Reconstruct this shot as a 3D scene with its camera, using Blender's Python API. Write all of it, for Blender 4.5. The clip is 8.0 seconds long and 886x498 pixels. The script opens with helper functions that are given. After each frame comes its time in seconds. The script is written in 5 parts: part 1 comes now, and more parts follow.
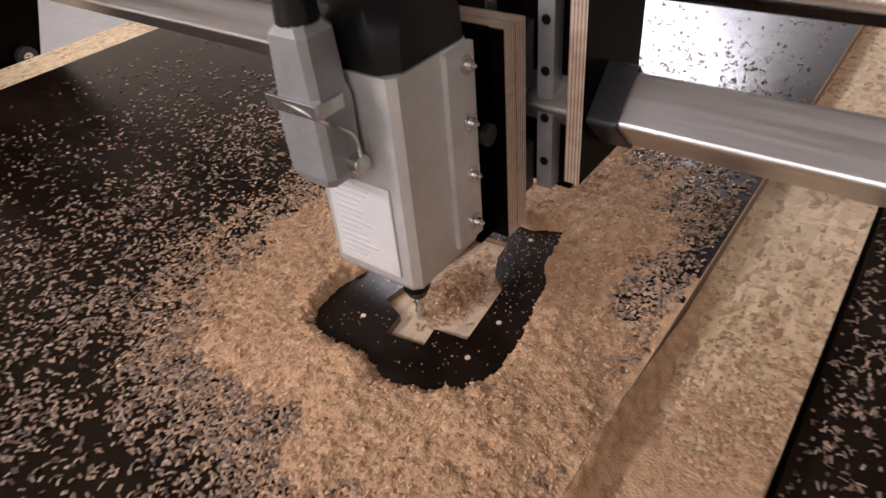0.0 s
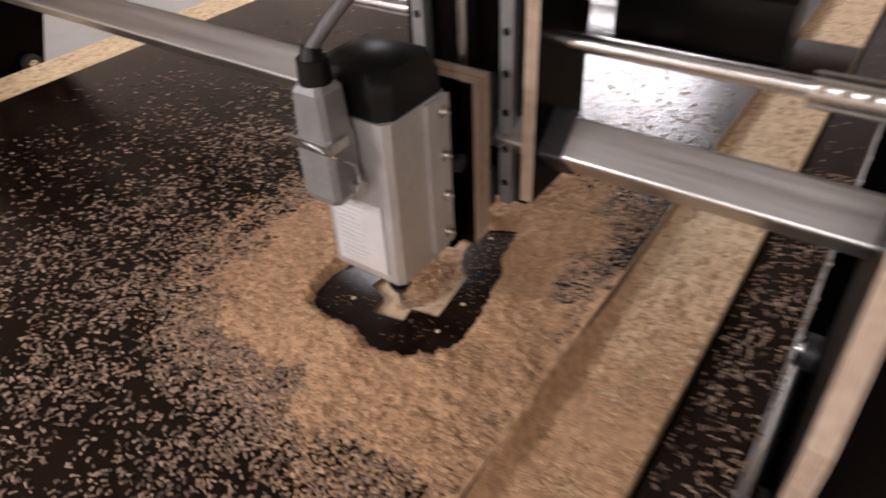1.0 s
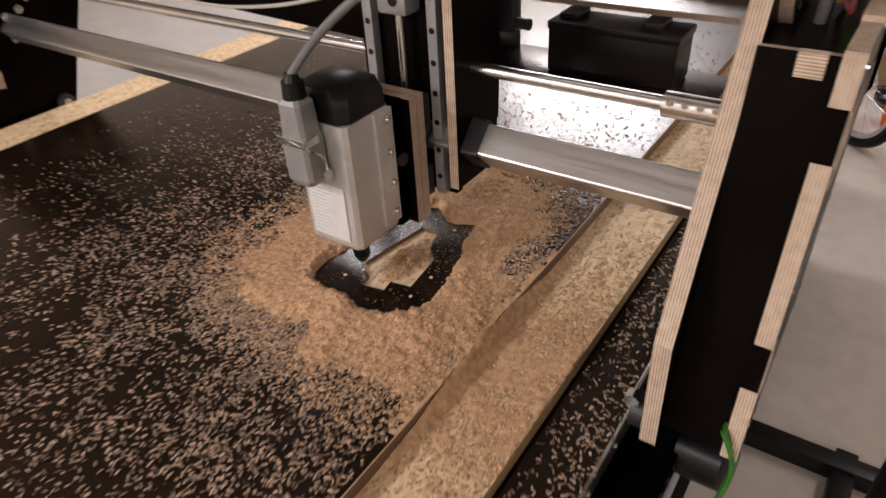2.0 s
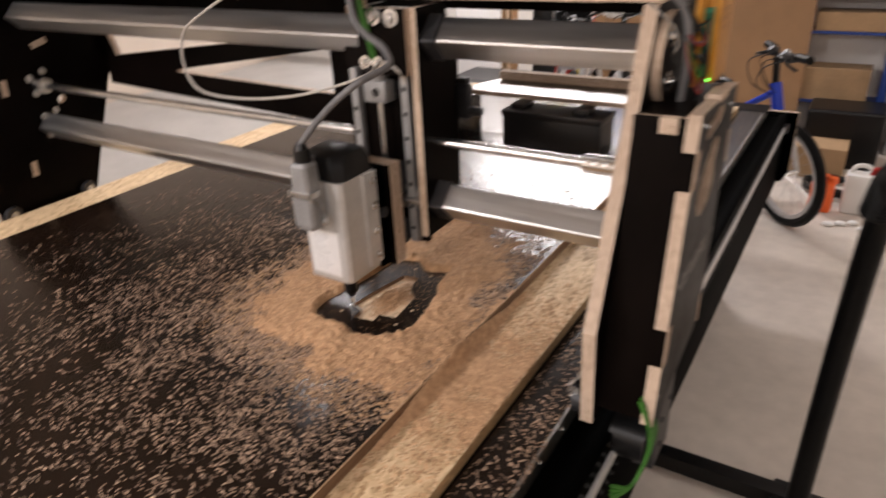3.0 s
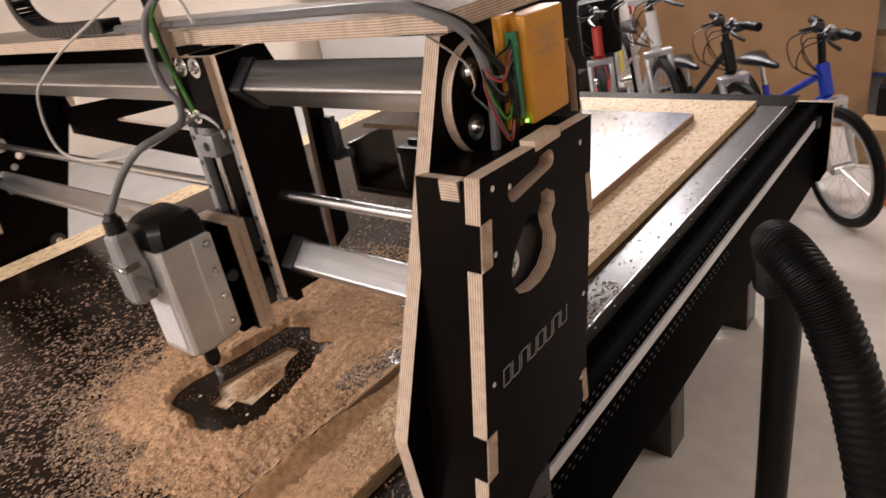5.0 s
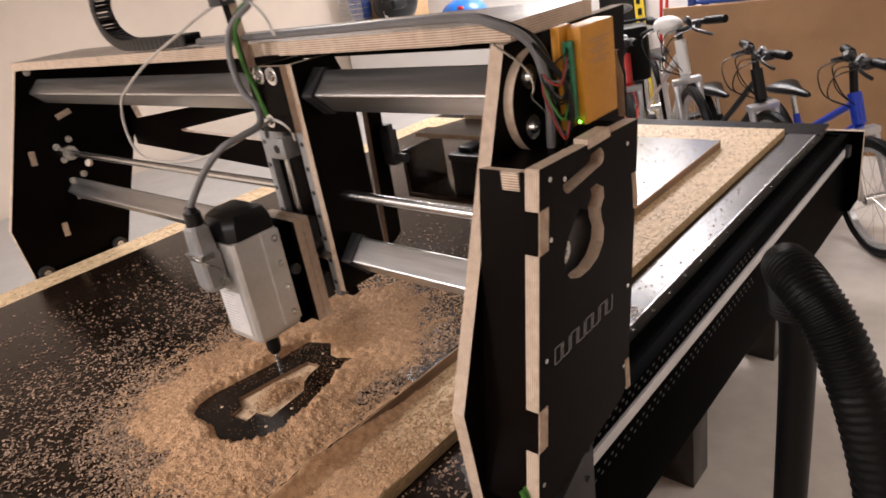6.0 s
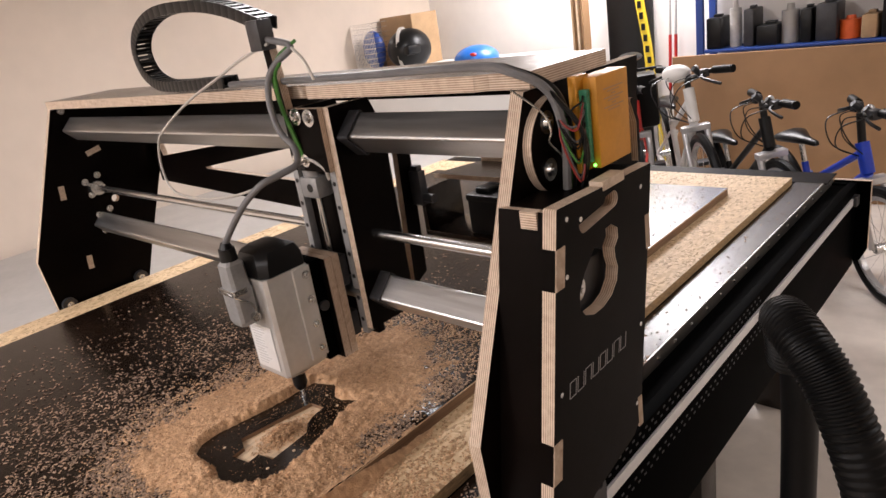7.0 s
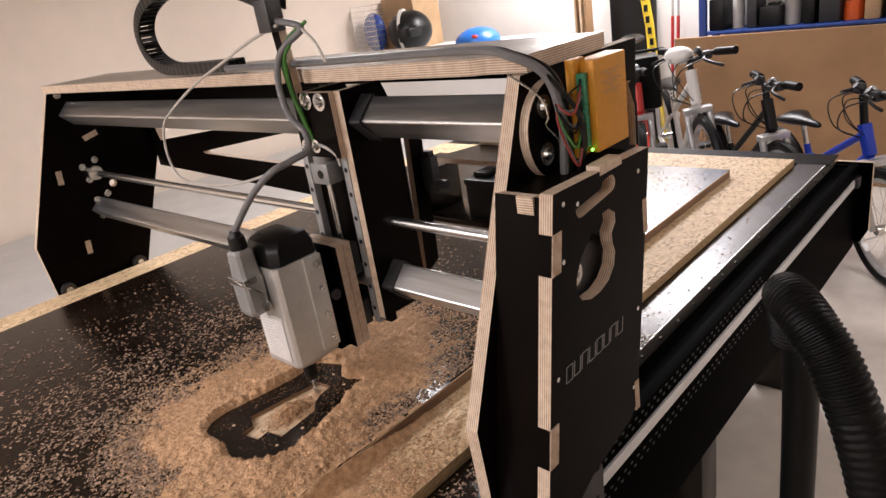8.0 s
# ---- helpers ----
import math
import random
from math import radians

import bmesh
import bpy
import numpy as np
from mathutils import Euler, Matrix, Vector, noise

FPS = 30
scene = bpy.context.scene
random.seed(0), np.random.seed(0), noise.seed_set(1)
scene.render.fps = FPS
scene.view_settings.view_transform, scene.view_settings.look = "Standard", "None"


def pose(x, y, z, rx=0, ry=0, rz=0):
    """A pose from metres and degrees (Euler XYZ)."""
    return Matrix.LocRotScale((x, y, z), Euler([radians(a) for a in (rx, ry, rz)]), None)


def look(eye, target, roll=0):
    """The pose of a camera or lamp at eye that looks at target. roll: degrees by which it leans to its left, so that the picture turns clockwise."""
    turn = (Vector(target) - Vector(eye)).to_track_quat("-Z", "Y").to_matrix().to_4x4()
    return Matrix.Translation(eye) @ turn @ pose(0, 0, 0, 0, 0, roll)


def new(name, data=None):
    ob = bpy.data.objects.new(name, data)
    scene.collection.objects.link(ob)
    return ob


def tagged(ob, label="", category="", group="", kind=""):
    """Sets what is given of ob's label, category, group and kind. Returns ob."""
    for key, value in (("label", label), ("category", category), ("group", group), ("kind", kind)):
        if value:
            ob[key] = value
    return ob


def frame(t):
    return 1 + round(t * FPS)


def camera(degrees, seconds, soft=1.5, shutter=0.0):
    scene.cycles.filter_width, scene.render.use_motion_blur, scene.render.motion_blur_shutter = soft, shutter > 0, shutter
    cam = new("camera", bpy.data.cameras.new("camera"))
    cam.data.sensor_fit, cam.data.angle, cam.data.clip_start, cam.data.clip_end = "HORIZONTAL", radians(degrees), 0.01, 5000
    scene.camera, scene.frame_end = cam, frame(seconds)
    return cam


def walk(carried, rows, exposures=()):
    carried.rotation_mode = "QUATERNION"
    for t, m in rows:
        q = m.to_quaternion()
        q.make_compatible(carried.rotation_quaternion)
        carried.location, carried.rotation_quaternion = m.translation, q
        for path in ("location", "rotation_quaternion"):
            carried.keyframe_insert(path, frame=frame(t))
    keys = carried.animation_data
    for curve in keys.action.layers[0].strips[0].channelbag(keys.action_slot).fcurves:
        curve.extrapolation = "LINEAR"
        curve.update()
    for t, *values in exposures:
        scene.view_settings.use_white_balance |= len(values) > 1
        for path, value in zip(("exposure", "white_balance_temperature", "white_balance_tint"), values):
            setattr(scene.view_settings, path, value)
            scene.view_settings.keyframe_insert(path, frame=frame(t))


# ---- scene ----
cam = camera(67.0, 8.0, shutter=0.8)
PATH = [
    (0, (0.75, -0.356, 0.461), (-0.262, 0.86, -0.763), -5.7),
    (0.5, (0.78, -0.401, 0.516), (-0.216, 0.804, -0.731), -4.8),
    (1, (0.829, -0.454, 0.561), (-0.115, 0.798, -0.681), -3.3),
    (1.2, (0.861, -0.478, 0.584), (-0.023, 0.818, -0.657), -2.0),
    (2.5, (1.064, -0.752, 0.656), (0.053, 0.627, -0.382), -3.3),
    (3, (1.136, -0.848, 0.674), (0.162, 0.654, -0.218), -3.0),
    (3.5, (1.23, -0.721, 0.674), (0.297, 0.837, -0.162), -5.4),
    (4, (1.285, -0.529, 0.667), (0.214, 0.932, -0.182), -7.6),
    (4.2, (1.303, -0.486, 0.664), (0.199, 0.957, -0.173), -8.1),
    (5.3, (1.363, -0.431, 0.661), (0.124, 0.872, -0.212), -10.9),
    (5.5, (1.37, -0.433, 0.653), (0.114, 0.891, -0.165), -10.5),
    (6, (1.376, -0.438, 0.66), (0.087, 0.869, -0.133), -9.9),
    (6.5, (1.385, -0.441, 0.667), (0.063, 0.884, -0.04), -8.9),
    (7, (1.391, -0.438, 0.67), (0.061, 0.893, -0.008), -9.1),
    (7.5, (1.388, -0.439, 0.669), (0.068, 0.88, -0.051), -9.4),
    (8, (1.393, -0.454, 0.67), (0.069, 0.859, -0.052), -9.3),
]
walk(cam, [(t, look(eye, target, roll)) for t, eye, target, roll in PATH], [(0.0, -0.13, 5950, 11), (1.2, -0.28, 6250, 11), (2.5, -0.1, 6500, 10), (4.0, 0.05, 6500, 10), (8.0, 0.1, 6350, 10)])

FLOOR = -0.78

# ---------------------------------------------------------------- world and light
world = bpy.data.worlds.new("world")
scene.world = world
world.use_nodes = True
world.node_tree.nodes["Background"].inputs[0].default_value = (0.9, 0.8, 0.68, 1)
world.node_tree.nodes["Background"].inputs[1].default_value = 0.006
scene.view_settings.exposure = 0.0


def unseen_lamp(x, y, z, sx, sy, watts, colour=(1.0, 0.945, 0.965)):
    """An added, unseen fluorescent batten: housing and a diffuser with an area lamp just below it."""
    root = tagged(new("unseen_lamp"), "unseen long white fluorescent batten lamp added on the ceiling", "lamp", "ceiling lamps")
    root.location = (x, y, z)
    bm = bmesh.new()
    add_box(bm, (0, 0, -0.03), (sx, sy, 0.06))
    part("housing", bm, M["paint_white"], root)
    bm = bmesh.new()
    add_box(bm, (0, 0, -0.075), (sx * 0.9, sy * 0.96, 0.03), 0.01)
    part("diffuser", bm, M["lamp_glow"], root)
    data = bpy.data.lights.new("lamp", "AREA")
    data.shape, data.size, data.size_y, data.energy, data.color = "RECTANGLE", sx, sy, watts, colour
    ob = new("lamp_light", data)
    ob.location = (x, y, z - 0.1)


# ---------------------------------------------------------------- mesh helpers
def add_box(bm, centre, size, bevel=0.0, m=None):
    """A box, its edges bevelled, optionally moved by the matrix m."""
    r = bmesh.ops.create_cube(bm, size=1)
    vs = r["verts"]
    for v in vs:
        v.co = Vector((v.co.x * size[0] + centre[0], v.co.y * size[1] + centre[1], v.co.z * size[2] + centre[2]))
    if m is not None:
        bmesh.ops.transform(bm, matrix=m, verts=vs)
    if bevel:
        es = list({e for v in vs for e in v.link_edges})
        bmesh.ops.bevel(bm, geom=es, offset=bevel, segments=2, affect="EDGES", profile=0.6)


def add_cyl(bm, a, b, r, r2=None, n=16):
    """A cylinder or cone from a to b."""
    a, b = Vector(a), Vector(b)
    d = b - a
    m = Matrix.Translation((a + b) / 2) @ d.to_track_quat("Z", "Y").to_matrix().to_4x4()
    bmesh.ops.create_cone(bm, cap_ends=True, segments=n, radius1=r, radius2=r if r2 is None else r2, depth=d.length, matrix=m)


def add_ball(bm, c, r, scale=(1, 1, 1), n=14):
    m = Matrix.Translation(c) @ Matrix.Diagonal((*scale, 1))
    bmesh.ops.create_uvsphere(bm, u_segments=n, v_segments=max(6, n // 2 + 1), radius=r, matrix=m)


def add_loft(bm, rings, closed=True, caps=True):
    """Skin over rings of equal counts of points."""
    vs = [[bm.verts.new(p) for p in ring] for ring in rings]
    n = len(vs[0])
    for a, b in zip(vs, vs[1:]):
        for i in range(n if closed else n - 1):
            j = (i + 1) % n
            bm.faces.new((a[i], a[j], b[j], b[i]))
    if caps:
        bm.faces.new(list(reversed(vs[0])))
        bm.faces.new(vs[-1])


def spline(points, steps=8):
    """A smooth line through the points (Catmull-Rom)."""
    p = [Vector(q) for q in points]
    p = [p[0] * 2 - p[1]] + p + [p[-1] * 2 - p[-2]]
    out = []
    for i in range(1, len(p) - 2):
        a, b, c, d = p[i - 1], p[i], p[i + 1], p[i + 2]
        for k in range(steps):
            t = k / steps
            out.append(0.5 * ((2 * b) + (c - a) * t + (2 * a - 5 * b + 4 * c - d) * t * t + (3 * b - a - 3 * c + d) * t ** 3))
    out.append(p[-2])
    return out


def add_tube(bm, points, r, n=10, steps=8, ribs=0.0, smooth=True):
    """A round tube along a smooth line; ribs: depth of its rings."""
    line = spline(points, steps) if smooth else [Vector(q) for q in points]
    rings, up = [], Vector((0.13, 0.21, 0.97))
    for i, q in enumerate(line):
        d = (line[min(i + 1, len(line) - 1)] - line[max(i - 1, 0)]).normalized()
        s = d.cross(up)
        s = s.normalized() if s.length > 1e-4 else d.orthogonal().normalized()
        u = s.cross(d)
        up = u
        rr = r + (ribs if i % 4 < 2 else -ribs)
        rings.append([q + (s * math.cos(a) + u * math.sin(a)) * rr for a in (2 * math.pi * k / n for k in range(n))])
    add_loft(bm, rings)


def add_plate(bm, outline, holes, a0, a1, axis, edge_index=1):
    """A flat plate with holes: outlines in the two other axes, from a0 to a1 along the axis; its edges take the second material."""
    def put(u, v, a):
        return {"x": (a, u, v), "y": (u, a, v), "z": (u, v, a)}[axis]
    sheet = bmesh.new()
    edges = []
    for loop in (outline, *holes):
        vs = [sheet.verts.new((u, v, 0)) for u, v in loop]
        edges += [sheet.edges.new((vs[i], vs[(i + 1) % len(vs)])) for i in range(len(vs))]
    bmesh.ops.triangle_fill(sheet, use_beauty=True, edges=edges)
    tris = [[(v.co.x, v.co.y) for v in f.verts] for f in sheet.faces]
    sheet.free()
    for a, index in ((a0, 0), (a1, 0)):
        cache = {}
        for tri in tris:
            vs = []
            for uv in tri:
                key = (round(uv[0], 6), round(uv[1], 6))
                if key not in cache:
                    cache[key] = bm.verts.new(put(*uv, a))
                vs.append(cache[key])
            bm.faces.new(vs).material_index = index
    for loop in (outline, *holes):
        n = len(loop)
        lo, hi = [bm.verts.new(put(*p, a0)) for p in loop], [bm.verts.new(put(*p, a1)) for p in loop]
        for i in range(n):
            j = (i + 1) % n
            bm.faces.new((lo[i], lo[j], hi[j], hi[i])).material_index = edge_index


def round_loop(u, v, r, n=24, ru=None):
    return [(u + (ru or r) * math.cos(2 * math.pi * k / n), v + r * math.sin(2 * math.pi * k / n)) for k in range(n)]


def slot_loop(u0, v0, u1, v1, r, n=8):
    """A long hole from one point to another."""
    a = math.atan2(v1 - v0, u1 - u0)
    pts = [(u1 + r * math.cos(a + q), v1 + r * math.sin(a + q)) for q in (math.pi * (k / n - 0.5) for k in range(n + 1))]
    return pts + [(u0 + r * math.cos(a + q), v0 + r * math.sin(a + q)) for q in (math.pi * (k / n + 0.5) for k in range(n + 1))]


def mesh_of(name, bm, materials, smooth=False):
    bmesh.ops.recalc_face_normals(bm, faces=bm.faces[:])
    me = bpy.data.meshes.new(name)
    bm.to_mesh(me)
    bm.free()
    for m in materials if isinstance(materials, (list, tuple)) else [materials]:
        me.materials.append(m)
    if smooth:
        me.shade_smooth()
        me.set_sharp_from_angle(angle=radians(40))
    return me


def part(name, bm, material, parent=None, label="", smooth=True):
    ob = new(name, mesh_of(name, bm, material, smooth))
    if parent is not None:
        ob.parent = parent
    if label:
        tagged(ob, label)
    return ob


def thing(name, label, category, group="", kind="", at=(0, 0, 0)):
    ob = tagged(new(name), label, category, group, kind)
    ob.location = at
    return ob


def solo(name, bm, material, label, category, group="", kind="", smooth=True):
    return tagged(part(name, bm, material, None, "", smooth), label, category, group, kind)


# ---------------------------------------------------------------- materials
M = {}


def material(name, colour, rough=0.5, metal=0.0, vary=0.0, scale=20.0, bump=0.0, bump_scale=200.0, colour2=None, stretch=(1, 1, 1), spec=0.5, rough_vary=0.0):
    """A surface with grain at two scales, and fine relief."""
    m = bpy.data.materials.new(name)
    m.use_nodes = True
    nt = m.node_tree
    n, b = nt.nodes, nt.nodes["Principled BSDF"]
    b.inputs["Roughness"].default_value, b.inputs["Metallic"].default_value = rough, metal
    b.inputs["Specular IOR Level"].default_value = spec
    b.inputs["Base Color"].default_value = (*colour, 1)
    tc, mp = n.new("ShaderNodeTexCoord"), n.new("ShaderNodeMapping")
    mp.inputs["Scale"].default_value = stretch
    nt.links.new(tc.outputs["Object"], mp.inputs[0])
    if vary or colour2:
        t1, t2, mixf = n.new("ShaderNodeTexNoise"), n.new("ShaderNodeTexNoise"), n.new("ShaderNodeMath")
        t1.inputs["Scale"].default_value, t1.inputs["Detail"].default_value = scale, 4
        t2.inputs["Scale"].default_value, t2.inputs["Detail"].default_value = scale * 7, 3
        for t in (t1, t2):
            nt.links.new(mp.outputs[0], t.inputs["Vector"])
        mixf.operation = "MULTIPLY_ADD"
        mixf.inputs[1].default_value = 0.45
        nt.links.new(t2.outputs[0], mixf.inputs[0])
        nt.links.new(t1.outputs[0], mixf.inputs[2])
        ramp = n.new("ShaderNodeValToRGB")
        c2 = colour2 or tuple(min(1, c * (1 + vary)) for c in colour)
        c1 = colour if colour2 else tuple(c * (1 - vary) for c in colour)
        ramp.color_ramp.elements[0].position, ramp.color_ramp.elements[1].position = 0.5, 0.95
        ramp.color_ramp.elements[0].color, ramp.color_ramp.elements[1].color = (*c1, 1), (*c2, 1)
        nt.links.new(mixf.outputs[0], ramp.inputs[0])
        nt.links.new(ramp.outputs[0], b.inputs["Base Color"])
        if rough_vary:
            mr = n.new("ShaderNodeMapRange")
            mr.inputs["From Min"].default_value, mr.inputs["From Max"].default_value = 0.4, 1.0
            mr.inputs["To Min"].default_value, mr.inputs["To Max"].default_value = rough - rough_vary, rough + rough_vary
            nt.links.new(mixf.outputs[0], mr.inputs[0])
            nt.links.new(mr.outputs[0], b.inputs["Roughness"])
    if bump:
        t3, bp = n.new("ShaderNodeTexNoise"), n.new("ShaderNodeBump")
        t3.inputs["Scale"].default_value, t3.inputs["Detail"].default_value = bump_scale, 3
        bp.inputs["Strength"].default_value, bp.inputs["Distance"].default_value = bump, 0.002
        nt.links.new(mp.outputs[0], t3.inputs["Vector"])
        nt.links.new(t3.outputs[0], bp.inputs["Height"])
        nt.links.new(bp.outputs[0], b.inputs["Normal"])
    M[name] = m
    return m


def ply_edge(name, axis):
    """The cut edge of birch plywood: thin veneers one above the other along an axis."""
    m = material(name, (0.5, 0.36, 0.24), 0.7)
    nt = m.node_tree
    n, b = nt.nodes, nt.nodes["Principled BSDF"]
    tc, sep, mul, sine = n.new("ShaderNodeTexCoord"), n.new("ShaderNodeSeparateXYZ"), n.new("ShaderNodeMath"), n.new("ShaderNodeMath")
    nz, add, ramp = n.new("ShaderNodeTexNoise"), n.new("ShaderNodeMath"), n.new("ShaderNodeValToRGB")
    nt.links.new(tc.outputs["Object"], sep.inputs[0])
    mul.operation, sine.operation, add.operation = "MULTIPLY", "SINE", "MULTIPLY_ADD"
    mul.inputs[1].default_value = 2 * math.pi / 0.0032
    nt.links.new(sep.outputs["XYZ".index(axis)], mul.inputs[0])
    nt.links.new(mul.outputs[0], sine.inputs[0])
    nz.inputs["Scale"].default_value, nz.inputs["Detail"].default_value = 90, 4
    nt.links.new(tc.outputs["Object"], nz.inputs["Vector"])
    add.inputs[1].default_value = 0.8
    nt.links.new(nz.outputs[0], add.inputs[0])
    half = n.new("ShaderNodeMath")
    half.operation = "MULTIPLY"
    half.inputs[1].default_value = 0.35
    nt.links.new(sine.outputs[0], half.inputs[0])
    nt.links.new(half.outputs[0], add.inputs[2])
    e = ramp.color_ramp.elements
    e[0].position, e[1].position = 0.05, 0.7
    e[0].color, e[1].color = (0.33, 0.23, 0.16, 1), (0.69, 0.56, 0.44, 1)
    nt.links.new(add.outputs[0], ramp.inputs[0])
    nt.links.new(ramp.outputs[0], b.inputs["Base Color"])


def osb_material():
    """Pressed wood flakes: stretched cells of several tones at two sizes."""
    m = material("osb", (0.5, 0.34, 0.17), 0.6, bump=0.25, bump_scale=120)
    nt = m.node_tree
    n, b = nt.nodes, nt.nodes["Principled BSDF"]
    tc = n.new("ShaderNodeTexCoord")
    last = None
    for k, (rot, sx, sy, seed) in enumerate(((0.5, 36, 11, 0.0), (-0.9, 12, 38, 3.0), (1.4, 32, 12, 7.0))):
        mp, vo, nz, mx0 = n.new("ShaderNodeMapping"), n.new("ShaderNodeTexVoronoi"), n.new("ShaderNodeTexNoise"), n.new("ShaderNodeMixRGB")
        mp.inputs["Rotation"].default_value = (0, 0, rot)
        mp.inputs["Scale"].default_value = (sx, sy, 40)
        mp.inputs["Location"].default_value = (seed, seed, 0)
        nz.inputs["Scale"].default_value = 14
        mx0.inputs[0].default_value = 0.035
        nt.links.new(tc.outputs["Object"], nz.inputs["Vector"])
        nt.links.new(tc.outputs["Object"], mx0.inputs[1])
        nt.links.new(nz.outputs["Color"], mx0.inputs[2])
        nt.links.new(mx0.outputs[0], mp.inputs[0])
        nt.links.new(mp.outputs[0], vo.inputs["Vector"])
        sep, ramp = n.new("ShaderNodeSeparateColor"), n.new("ShaderNodeValToRGB")
        nt.links.new(vo.outputs["Color"], sep.inputs[0])
        nt.links.new(sep.outputs[k], ramp.inputs[0])
        e = ramp.color_ramp.elements
        e[0].color, e[1].color = (0.36, 0.22, 0.11, 1), (0.82, 0.63, 0.4, 1)
        mid = ramp.color_ramp.elements.new(0.25)
        mid.color = (0.62, 0.44, 0.25, 1)
        if last is None:
            last = ramp.outputs[0]
        else:
            sel, mix = n.new("ShaderNodeMath"), n.new("ShaderNodeMixRGB")
            sel.operation = "GREATER_THAN"
            sel.inputs[1].default_value = 0.5
            nt.links.new(sep.outputs[(k + 1) % 3], sel.inputs[0])
            nt.links.new(sel.outputs[0], mix.inputs[0])
            nt.links.new(last, mix.inputs[1])
            nt.links.new(ramp.outputs[0], mix.inputs[2])
            last = mix.outputs[0]
    nt.links.new(last, b.inputs["Base Color"])


def chip_material(name, dark, light):
    """Shavings: every piece its own tone."""
    m = material(name, light, 0.75)
    nt = m.node_tree
    n, b = nt.nodes, nt.nodes["Principled BSDF"]
    g, ramp = n.new("ShaderNodeNewGeometry"), n.new("ShaderNodeValToRGB")
    e = ramp.color_ramp.elements
    e[0].color, e[1].color = (*dark, 1), (*light, 1)
    nt.links.new(g.outputs["Random Per Island"], ramp.inputs[0])
    nt.links.new(ramp.outputs[0], b.inputs["Base Color"])


material("phenolic", (0.0034, 0.0021, 0.0017), 0.34, vary=0.35, scale=9, bump=0.05, bump_scale=500, rough_vary=0.08, spec=0.4)
material("phenolic_sheet", (0.012, 0.0065, 0.0042), 0.2, vary=0.4, scale=5, bump=0.08, bump_scale=600, rough_vary=0.06, spec=0.42)
material("black_panel", (0.0008, 0.0008, 0.0008), 0.55, vary=0.3, scale=14, spec=0.3)
for name, ior in (("black_panel", 1.06), ("phenolic", 1.14)):
    M[name].node_tree.nodes["Principled BSDF"].inputs["IOR"].default_value = ior
for ax in "XYZ":
    ply_edge("ply_edge_" + ax.lower(), ax)
osb_material()
material("osb_edge", (0.4, 0.27, 0.14), 0.8, vary=0.4, scale=60, bump=0.3, stretch=(1, 1, 5))
material("sheet_edge", (0.2, 0.12, 0.07), 0.75, vary=0.35, scale=40, stretch=(1, 0.2, 6))
material("raw_wood", (0.72, 0.54, 0.36), 0.65, vary=0.2, scale=30, stretch=(4, 1, 1), bump=0.1)
material("sawdust", (0.44, 0.255, 0.135), 0.9, scale=90, colour2=(0.72, 0.46, 0.265), bump=0.9, bump_scale=420)
chip_material("chips_pale", (0.05, 0.028, 0.017), (0.52, 0.36, 0.25))
chip_material("chips_tan", (0.33, 0.185, 0.095), (0.76, 0.5, 0.29))
material("aluminium", (0.64, 0.635, 0.625), 0.35, 1.0, vary=0.1, scale=6, stretch=(0.4, 14, 14), bump=0.03, rough_vary=0.07)
material("aluminium_y", (0.47, 0.465, 0.45), 0.36, 1.0, vary=0.15, scale=6, stretch=(14, 0.4, 14), bump=0.04, rough_vary=0.08)
material("spindle_metal", (0.62, 0.615, 0.6), 0.42, 0.55, vary=0.1, scale=12, bump=0.06, bump_scale=500)
material("steel", (0.66, 0.66, 0.65), 0.27, 1.0, vary=0.1, scale=30)
material("rail_grey", (0.62, 0.62, 0.63), 0.4, 0.2, vary=0.1, scale=10)
material("cast_grey", (0.29, 0.29, 0.29), 0.5, 0.35, vary=0.15, scale=30, bump=0.1)
material("dark_metal", (0.045, 0.045, 0.048), 0.42, 0.5, vary=0.2, scale=20)
material("black_plastic", (0.005, 0.005, 0.0053), 0.34, vary=0.2, scale=30, spec=0.3)
material("rubber", (0.004, 0.004, 0.0042), 0.42, vary=0.25, scale=25, spec=0.13)
material("label_silver", (0.86, 0.86, 0.86), 0.35, 0.35, vary=0.04, scale=40)
material("label_ink", (0.6, 0.6, 0.6), 0.4)
material("sign_grey", (0.3, 0.29, 0.28), 0.6)
material("cable_grey", (0.15, 0.15, 0.155), 0.45, vary=0.1, scale=40)
material("cable_white", (0.5, 0.47, 0.43), 0.4)
material("cable_green", (0.035, 0.15, 0.015), 0.45, vary=0.2, scale=50)
material("cable_red", (0.22, 0.02, 0.015), 0.45, vary=0.15, scale=50)
material("driver_amber", (0.52, 0.23, 0.015), 0.4, 0.15, vary=0.12, scale=15)
material("terminal_green", (0.03, 0.2, 0.11), 0.45)
material("concrete", (0.53, 0.475, 0.42), 0.6, vary=0.16, scale=2.2, bump=0.12, bump_scale=60)
material("wall_paint", (0.63, 0.54, 0.45), 0.85, vary=0.05, scale=1.5, bump=0.06, bump_scale=120)
material("wall_white", (0.82, 0.79, 0.75), 0.85, vary=0.04, scale=1.5, bump=0.06, bump_scale=120)
material("ceiling_board", (0.3, 0.25, 0.2), 0.85, vary=0.1, scale=3)
material("paint_white", (0.75, 0.74, 0.72), 0.5)
material("hardboard", (0.36, 0.21, 0.105), 0.7, vary=0.1, scale=2.0)
material("cardboard", (0.4, 0.26, 0.14), 0.8, vary=0.12, scale=8)
material("bench_grey", (0.4, 0.385, 0.365), 0.5, vary=0.08, scale=6)
